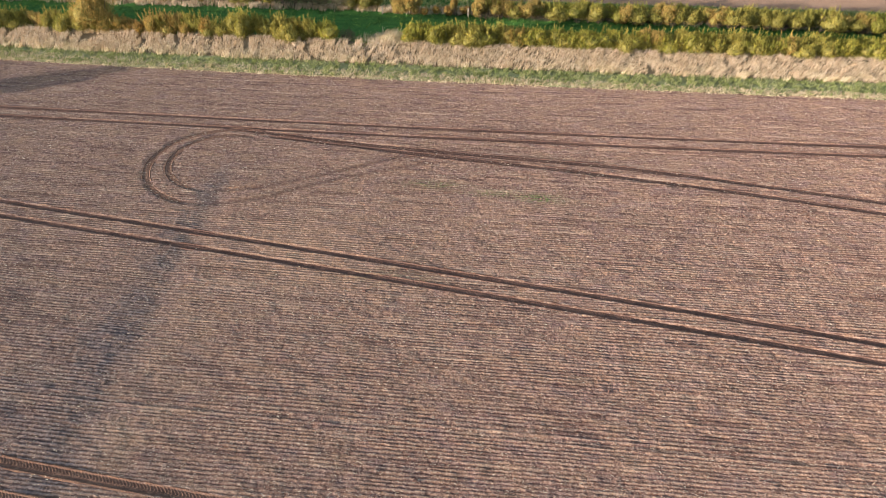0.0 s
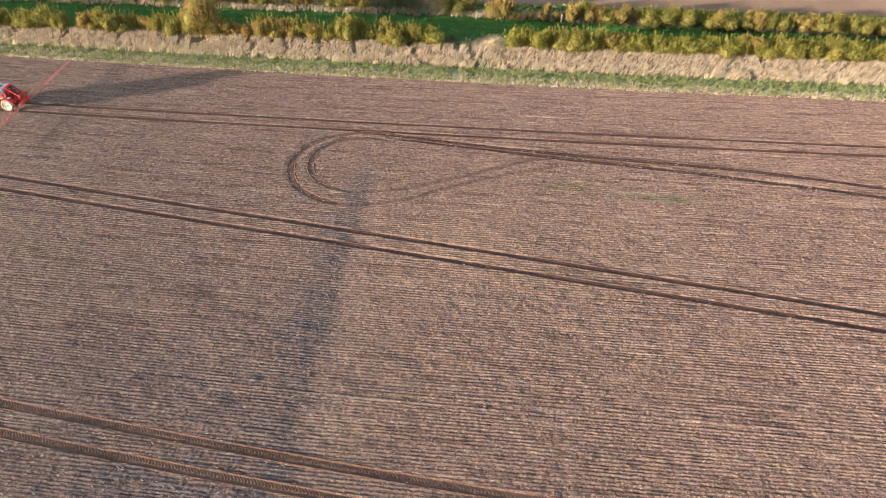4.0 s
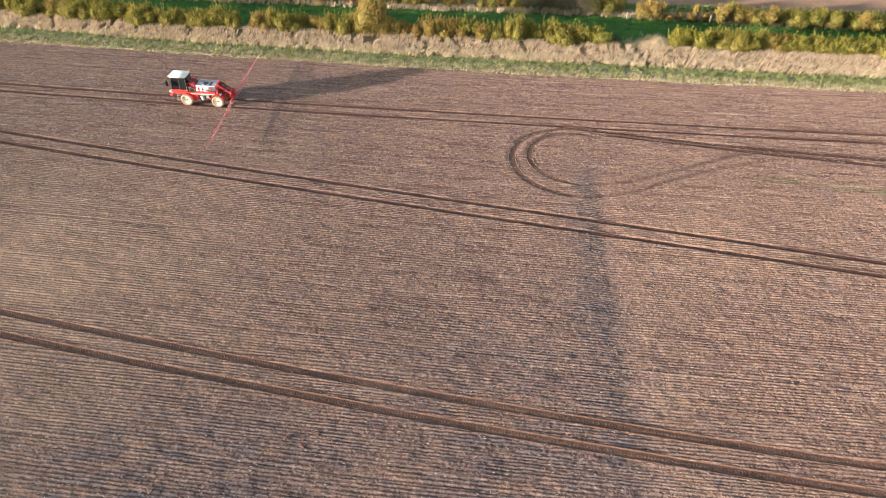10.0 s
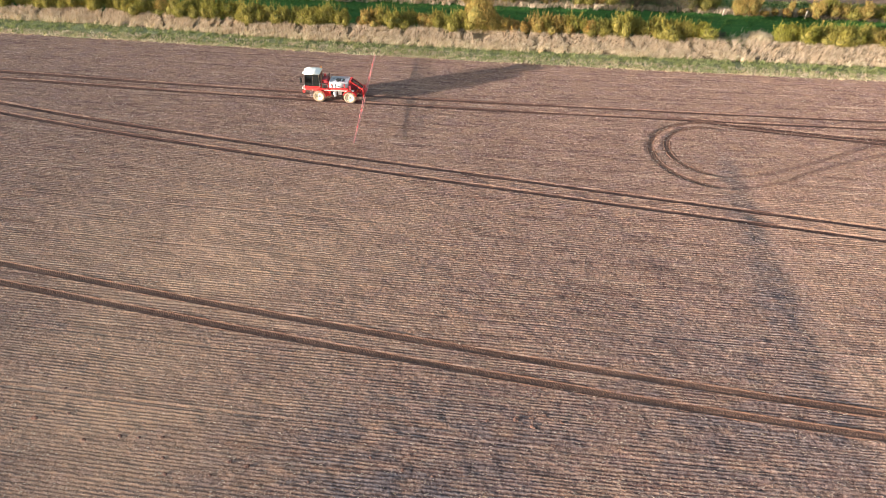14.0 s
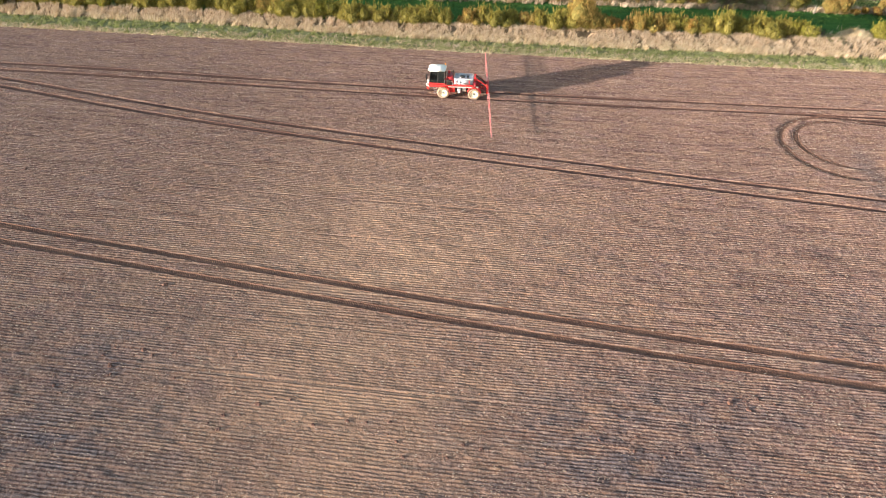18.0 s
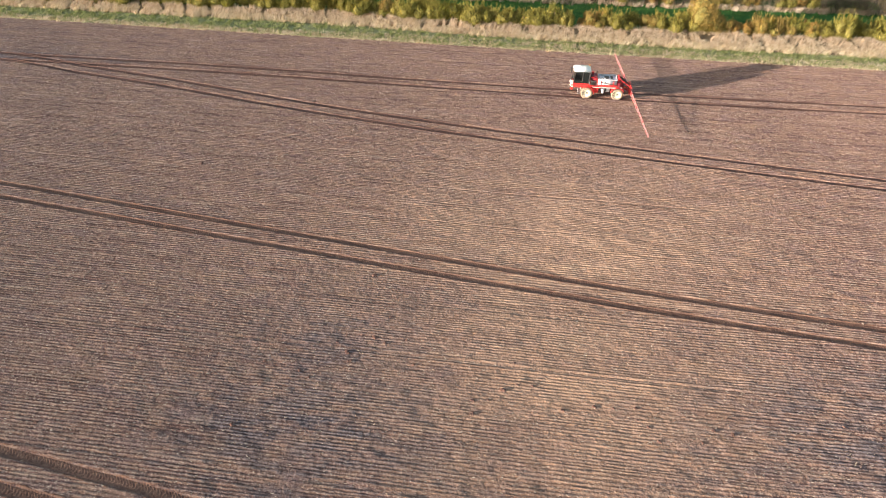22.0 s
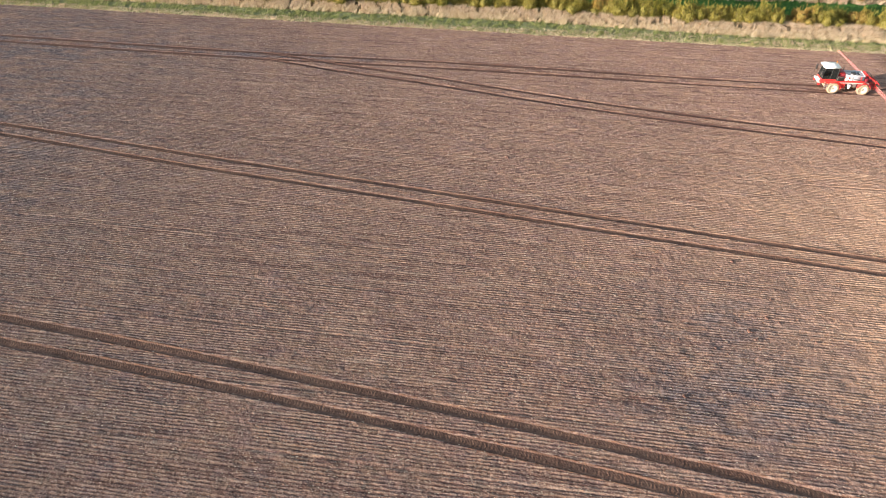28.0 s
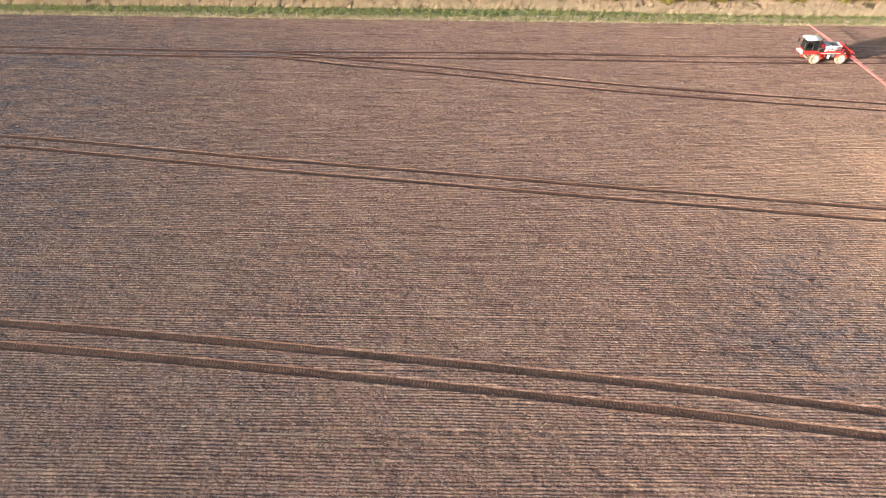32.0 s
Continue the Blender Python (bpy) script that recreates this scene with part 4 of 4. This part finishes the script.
def build_sprayer():
    ob = new("crop_sprayer")
    tagged(ob, "red self-propelled crop sprayer with white cab roof, booms spread", "sprayer")
    fx, rx, wr, ww, gauge = -1.93, 1.97, 0.76, 0.46, 0.97
    for x in (fx, rx):
        for side in (-1, 1):
            wheel(ob, x, side * gauge, wr - 0.07, wr, ww, side)
    for side in (-1, 1):
        part("mudguard", mudguard(fx, side * gauge, wr - 0.05, wr + 0.10, ww + 0.08, -5, 120), M_RED, ob, "red curved front mudguard")
        part("mudguard", mudguard(rx, side * gauge, wr - 0.05, wr + 0.10, ww + 0.08, 15, 165), M_RED, ob, "red curved rear mudguard")
        part("leg", block(fx - 0.12, fx + 0.12, side * 0.60 - 0.08, side * 0.60 + 0.08, 0.55, 1.35, 0.03), M_RED, ob)
        part("leg", block(rx - 0.12, rx + 0.12, side * 0.60 - 0.08, side * 0.60 + 0.08, 0.55, 1.35, 0.03), M_RED, ob)
    part("axle", joined(rod((fx, -0.75, 0.70), (fx, 0.75, 0.70), 0.10, 10), block(fx - 0.16, fx + 0.16, -0.22, 0.22, 0.56, 0.86, 0.04)), M_RED, ob)
    part("axle", joined(rod((rx, -0.75, 0.70), (rx, 0.75, 0.70), 0.10, 10), block(rx - 0.16, rx + 0.16, -0.22, 0.22, 0.56, 0.86, 0.04)), M_RED, ob)
    part("chassis", joined(block(-3.5, 2.9, -0.50, -0.34, 1.12, 1.36, 0.02), block(-3.5, 2.9, 0.34, 0.50, 1.12, 1.36, 0.02), *[block(x - 0.07, x + 0.07, -0.34, 0.34, 1.15, 1.32, 0.015) for x in (-3.3, -2.2, -0.8, 0.6, 1.9, 2.8)]), M_RED, ob, "red steel ladder chassis")
    part("side_tray", joined(block(-0.4, 1.3, -0.90, -0.56, 0.98, 1.10, 0.02), block(-0.4, 1.3, 0.56, 0.90, 0.98, 1.10, 0.02)), M_BLACK, ob, "black plumbing tray between the wheels")
    part("side_panel", block(-1.35, -0.45, -0.98, -0.55, 0.72, 1.52, 0.05, 0.96), M_RED, ob, "red locker beside the cab steps")
    part("side_panel", block(-1.35, -0.45, 0.55, 0.98, 0.72, 1.52, 0.05, 0.96), M_RED, ob, "red locker on the far side")
    part("walkway", joined(block(-1.3, 2.5, -1.06, -0.62, 1.49, 1.59, 0.015), block(-1.3, 2.5, 0.62, 1.06, 1.49, 1.59, 0.015)), M_ALU, ob, "pale dusty walkway beside the tank")
    part("sill", block(-3.4, -0.6, -1.05, -0.98, 1.56, 1.74, 0.02), M_RED, ob, "red stripe panel under the cab")
    # cab
    floor_z, top_z = 1.62, 3.38
    part("cab_floor", block(-3.75, -1.75, -0.82, 0.82, 1.30, floor_z + 0.25, 0.06), M_RED, ob, "red cab base")
    part("nose", block(-4.05, -3.55, -0.60, 0.60, 1.18, 1.70, 0.10, 0.9), M_WHITE, ob, "white front nose under the windscreen")
    part("grille", joined(*[block(-4.06, -4.03, -0.45, 0.45, 1.18 + 0.08 * k, 1.22 + 0.08 * k, 0.005) for k in range(4)]), M_BLACK, ob)
    for side in (-1, 1):
        part("headlight", block(-4.12, -3.96, side * 0.60 - 0.15, side * 0.60 + 0.15, 1.36, 1.64, 0.05), M_LAMP, ob, "clear lens headlight")
        part("bumper_end", block(-4.05, -3.70, side * 0.80 - 0.08, side * 0.80 + 0.08, 0.95, 1.30, 0.05), M_RED, ob, "red corner of the front bumper")
    lo, hi = floor_z + 0.25, top_z
    front_lo, front_hi, back = -3.72, -3.55, -1.80
    w0, w1 = 0.80, 0.76
    for side in (-1, 1):
        part("pillar", rod((front_lo, side * w0, lo), (front_hi, side * w1, hi), 0.045, 8), M_BLACK, ob)
        part("pillar", rod((back, side * w0, lo), (back, side * w1, hi), 0.05, 8), M_BLACK, ob)
        part("pillar", rod((-2.65, side * w0, lo), (-2.60, side * w1, hi), 0.035, 8), M_BLACK, ob)
        part("door_window", pane([(front_lo + 0.05, side * w0, lo), (-2.68, side * w0, lo), (-2.63, side * w1, hi), (front_hi + 0.05, side * w1, hi)]), M_GLASS, ob, "tinted side window")
        part("rear_side_window", pane([(-2.61, side * w0, lo), (back - 0.05, side * w0, lo), (back - 0.05, side * w1, hi), (-2.57, side * w1, hi)]), M_GLASS, ob)
        part("door_handle", block(-2.80, -2.70, side * (w0 + 0.03) - 0.02, side * (w0 + 0.03) + 0.02, 2.05, 2.11, 0.01), M_BLACK, ob)
        arm = part("mirror_arm", rod((front_hi, side * 0.78, 3.15), (front_hi - 0.45, side * 1.12, 3.02), 0.022, 6), M_BLACK, ob)
        part("mirror", block(front_hi - 0.58, front_hi - 0.40, side * 1.14 - 0.20, side * 1.14 + 0.20, 2.40, 3.10, 0.05), M_BLACK, arm, "black mirror head")
    part("windscreen", pane([(front_lo, -w0, lo), (front_lo, w0, lo), (front_hi, w1, hi), (front_hi, -w1, hi)]), M_GLASS, ob, "tinted windscreen")
    part("rear_window", pane([(back, w0, lo), (back, -w0, lo), (back, -w1, hi), (back, w1, hi)]), M_GLASS, ob)
    part("wiper", rod((front_lo - 0.03, 0.0, lo + 0.05), (front_lo + 0.06, 0.35, lo + 0.75), 0.012, 5), M_BLACK, ob)
    roof = part("cab_roof", block(-3.85, -1.62, -0.92, 0.92, top_z, top_z + 0.30, 0.13, 0.90), M_WHITE, ob, "white rounded cab roof", True)
    part("roof_hatch", block(-3.0, -2.3, -0.35, 0.35, top_z + 0.295, top_z + 0.33, 0.02), M_WHITE, roof)
    part("beacon", joined(rod((-1.8, 0.7, top_z + 0.28), (-1.8, 0.7, top_z + 0.36), 0.05, 10), rod((-1.8, 0.7, top_z + 0.36), (-1.8, 0.7, top_z + 0.50), 0.06, 10, 0.045)), M_AMBER, roof, "amber beacon")
    for y in (-0.62, -0.3, 0.3, 0.62):
        part("work_light", block(-3.90, -3.80, y - 0.09, y + 0.09, top_z + 0.06, top_z + 0.19, 0.02), M_LAMP, roof)
    part("seat", joined(block(-2.75, -2.25, -0.25, 0.25, 1.88, 2.12, 0.05), block(-2.35, -2.20, -0.24, 0.24, 2.12, 2.78, 0.05)), M_BLACK, ob, "black cab seat")
    part("steering_column", joined(rod((-3.35, 0, 1.86), (-3.15, 0, 2.40), 0.04, 8), rod((-3.17, 0, 2.40), (-3.11, 0, 2.43), 0.20, 16)), M_BLACK, ob)
    part("steps", joined(*[block(-3.1, -2.75, -1.10, -0.85, 0.55 + 0.3 * k, 0.60 + 0.3 * k, 0.01) for k in range(3)], rod((-3.1, -1.0, 0.5), (-3.1, -0.9, 1.4), 0.02, 6), rod((-2.75, -1.0, 0.5), (-2.75, -0.9, 1.4), 0.02, 6)), M_STEEL, ob)
    part("handrail", joined(rod((-1.72, -0.95, 1.5), (-1.72, -0.95, 2.35), 0.02, 6), rod((-1.72, -0.95, 2.35), (-0.75, -0.95, 2.20), 0.02, 6), rod((-0.75, -0.95, 2.20), (-0.75, -0.95, 1.56), 0.02, 6)), M_STEEL, ob)
    # engine and induction behind the cab
    part("engine_hood", block(-1.58, -0.70, -0.66, 0.66, 1.40, 2.80, 0.10, 0.88), M_MAROON, ob, "dark red engine hood behind the cab")
    part("radiator", block(-1.55, -1.05, -0.74, -0.68, 1.62, 2.30, 0.015), M_BLACK, ob, "black radiator screen")
    part("catwalk_rail", joined(rod((-1.60, -0.72, 1.58), (-1.60, -0.72, 2.72), 0.022, 6), rod((-1.60, -0.72, 2.72), (-0.70, -0.72, 2.60), 0.022, 6), rod((-0.70, -0.72, 2.60), (-0.70, -0.72, 1.62), 0.022, 6), rod((-1.60, -0.72, 2.20), (-0.70, -0.72, 2.12), 0.018, 6)), M_RED, ob)
    part("hood_vents", joined(*[block(-1.45 + 0.11 * k, -1.39 + 0.11 * k, -0.71, -0.68, 1.75, 2.25, 0.004) for k in range(7)]), M_BLACK, ob)
    part("air_filter", joined(rod((-1.30, 0.40, 2.74), (-1.30, 0.40, 2.96), 0.15, 14), rod((-1.30, 0.40, 2.96), (-1.30, 0.40, 3.02), 0.18, 14)), M_RED, ob)
    part("exhaust", joined(rod((-0.80, 0.42, 2.30), (-0.80, 0.42, 3.05), 0.055, 10), rod((-0.80, 0.42, 3.03), (-0.74, 0.42, 3.18), 0.05, 10)), M_BLACK, ob, "black upright exhaust pipe")
    # tank
    tank = part("tank", block(-0.62, 1.80, -0.90, 0.90, 1.62, 2.52, 0.09, 0.95), M_TANK, ob, "pale grey plastic spray tank", True)
    part("tank_rim", joined(block(-0.60, 1.78, -0.86, -0.78, 2.50, 2.58, 0.02), block(-0.60, 1.78, 0.78, 0.86, 2.50, 2.58, 0.02), block(-0.60, -0.52, -0.78, 0.78, 2.50, 2.58, 0.02), block(1.70, 1.78, -0.78, 0.78, 2.50, 2.58, 0.02)), M_TANK, tank, "raised pale rim round the tank's top")
    part("tank_lid", joined(rod((0.45, -0.1, 2.50), (0.45, -0.1, 2.60), 0.34, 20), rod((0.45, -0.1, 2.60), (0.45, -0.1, 2.64), 0.24, 20)), M_BLACK, tank, "round dark tank lid")
    for x0, x1, y0, y1 in ((-0.25, 1.35, -0.52, -0.46), (-0.25, 1.35, 0.34, 0.40), (0.95, 1.25, -0.40, 0.28)):
        part("tank_top_bar", block(x0, x1, y0, y1, 2.505, 2.535, 0.008), M_BLACK, tank, "thin black bar on the tank's top")
    part("sight_strip", block(0.2, 0.25, -0.92, -0.88, 1.80, 2.4, 0.005), M_BLACK, tank)
    for x in (-0.25, 1.35):
        for y in (-0.93, 0.88):
            part("tank_strap", block(x - 0.04, x + 0.04, y, y + 0.05, 1.55, 2.42, 0.008), M_RED, tank)
    part("tank_pipe", joined(rod((-0.45, -0.97, 2.25), (1.65, -0.97, 1.90), 0.025, 6), rod((1.65, -0.97, 1.90), (2.2, -0.7, 1.9), 0.025, 6)), M_BLACK, tank)
    part("tank_band", block(-0.60, 1.78, -0.96, -0.90, 1.60, 1.86, 0.015), M_RED, tank, "red skirt along the foot of the tank")
    part("induction_bowl", joined(rod((0.1, -0.92, 0.75), (0.1, -0.92, 1.25), 0.16, 14, 0.24), rod((0.1, -0.92, 1.25), (0.1, -0.92, 1.32), 0.25, 14)), M_TANK, ob)
    part("valve_panel", block(0.45, 0.95, -0.96, -0.86, 0.95, 1.45, 0.02), M_STEEL, ob)
    part("pump", joined(block(0.5, 1.1, -0.25, 0.25, 0.75, 1.12, 0.05), rod((1.1, 0, 0.93), (1.4, 0, 0.93), 0.14, 12)), M_BLACK, ob)
    part("clean_tank", block(1.05, 1.55, 0.6, 0.95, 1.0, 1.5, 0.06), M_TANK, ob)
    # lift linkage and boom
    bx, bz = 3.72, 0.72
    part("rear_frame", joined(block(1.9, 2.15, -0.55, -0.42, 1.3, 2.72, 0.02), block(1.9, 2.15, 0.42, 0.55, 1.3, 2.72, 0.02), block(1.92, 2.12, -0.42, 0.42, 2.55, 2.70, 0.02)), M_RED, ob, "red mast behind the tank")
    for side in (-1, 1):
        part("lift_arm", rod((2.05, side * 0.48, 2.60), (bx - 0.25, side * 0.48, 1.65), 0.085, 8), M_RED, ob, "red parallel lift arm")
        part("lift_arm", rod((2.05, side * 0.48, 1.55), (bx - 0.25, side * 0.48, 0.98), 0.065, 8), M_MAROON, ob)
        ram = part("lift_ram", rod((2.1, side * 0.30, 1.45), (2.75, side * 0.30, 1.70), 0.05, 8), M_BLACK, ob, "black hydraulic ram")
        part("ram_rod", rod((2.75, side * 0.30, 1.70), (bx - 0.35, side * 0.30, 1.62), 0.028, 8), M_STEEL, ram)
        part("hose", joined(rod((1.8, side * 0.2, 2.6), (2.6, side * 0.22, 2.65), 0.03, 6), rod((2.6, side * 0.22, 2.65), (bx - 0.2, side * 0.2, 1.5), 0.025, 6)), M_BLACK, ob)
    for y in (-0.34, -0.12, 0.12, 0.34):
        part("hose", joined(rod((1.85, y, 2.30), (2.35, y * 1.1, 2.48), 0.035, 6), rod((2.35, y * 1.1, 2.48), (3.05, y, 1.95), 0.035, 6), rod((3.05, y, 1.95), (bx - 0.22, y * 1.2, 1.25), 0.03, 6)), M_BLACK, ob, "black rubber hose over the linkage")
    part("linkage_plate", joined(block(2.20, 2.62, -0.40, 0.40, 1.30, 2.10, 0.04), block(2.62, 3.30, -0.36, 0.36, 1.05, 1.55, 0.04)), M_MAROON, ob, "dark red plate between the lift arms")
    part("chemical_locker", block(1.86, 2.18, -0.92, -0.58, 1.60, 2.20, 0.03), M_MAROON, ob, "dark red locker behind the tank")
    bar = part("boom_centre", joined(block(bx - 0.22, bx - 0.10, -0.62, -0.50, 0.55, 1.85, 0.015), block(bx - 0.22, bx - 0.10, 0.50, 0.62, 0.55, 1.85, 0.015), *[block(bx - 0.20, bx - 0.12, -0.50, 0.50, z, z + 0.10, 0.012) for z in (0.60, 1.15, 1.72)], rod((bx - 0.16, -0.5, 0.65), (bx - 0.16, 0.5, 1.2), 0.03, 6), rod((bx - 0.16, 0.5, 0.65), (bx - 0.16, -0.5, 1.2), 0.03, 6), block(bx - 0.08, bx + 0.08, -1.2, 1.2, 0.92, 1.04, 0.015), block(bx - 0.05, bx + 0.05, -1.2, 1.2, 1.55, 1.64, 0.015)), M_RED, ob, "red centre frame of the boom")
    tilt = math.tan(radians(4.4))
    for side in (-1, 1):
        cuts = (0.65, 4.4, 8.4, 11.95)
        deps = ((0.40, 0.32), (0.28, 0.22), (0.18, 0.12))
        for k in range(3):
            y0, y1 = cuts[k] * side, (cuts[k + 1] - 0.06) * side
            wing = truss((bx - y0 * tilt, y0, bz), (bx - y1 * tilt, y1, bz), deps[k][0], deps[k][1], 0.26 - 0.06 * k, 0.20 - 0.06 * k, (4, 4, 4)[k], 0.019 - 0.002 * k, M_BOOM, bar, "boom_section", "red lattice section of the folding boom")
            part("spray_line", rod((bx + 0.16 - y0 * tilt, y0, bz - 0.05), (bx + 0.16 - y1 * tilt, y1, bz - 0.05), 0.008, 6), M_STEEL, wing)
            drops = []
            n = int(abs(y1 - y0) / 0.5)
            for j in range(n):
                yy = y0 + (y1 - y0) * (j + 0.5) / n
                drops.append(rod((bx + 0.16 - yy * tilt, yy, bz - 0.05), (bx + 0.16 - yy * tilt, yy, bz - 0.17), 0.012, 5))
            tagged(part("nozzles", joined(*drops), M_BLACK, wing), "row of small black spray nozzles", kind="stuff")
            if k < 2:
                part("hinge", block(bx - y1 * tilt - 0.06, bx - y1 * tilt + 0.06, y1 - 0.05, y1 + 0.05, bz - 0.05, bz + deps[k][1] + 0.02, 0.02), M_RED, wing, "red hinge block")
    for side in (-1, 1):
        part("rear_light", block(2.86, 2.93, side * 0.42 - 0.08, side * 0.42 + 0.08, 1.40, 1.52, 0.01), M_AMBER, ob)
    ob.matrix_basis = pose(-23.3, 79.80, -0.02, 0, 0, -1.6)


build_sprayer()
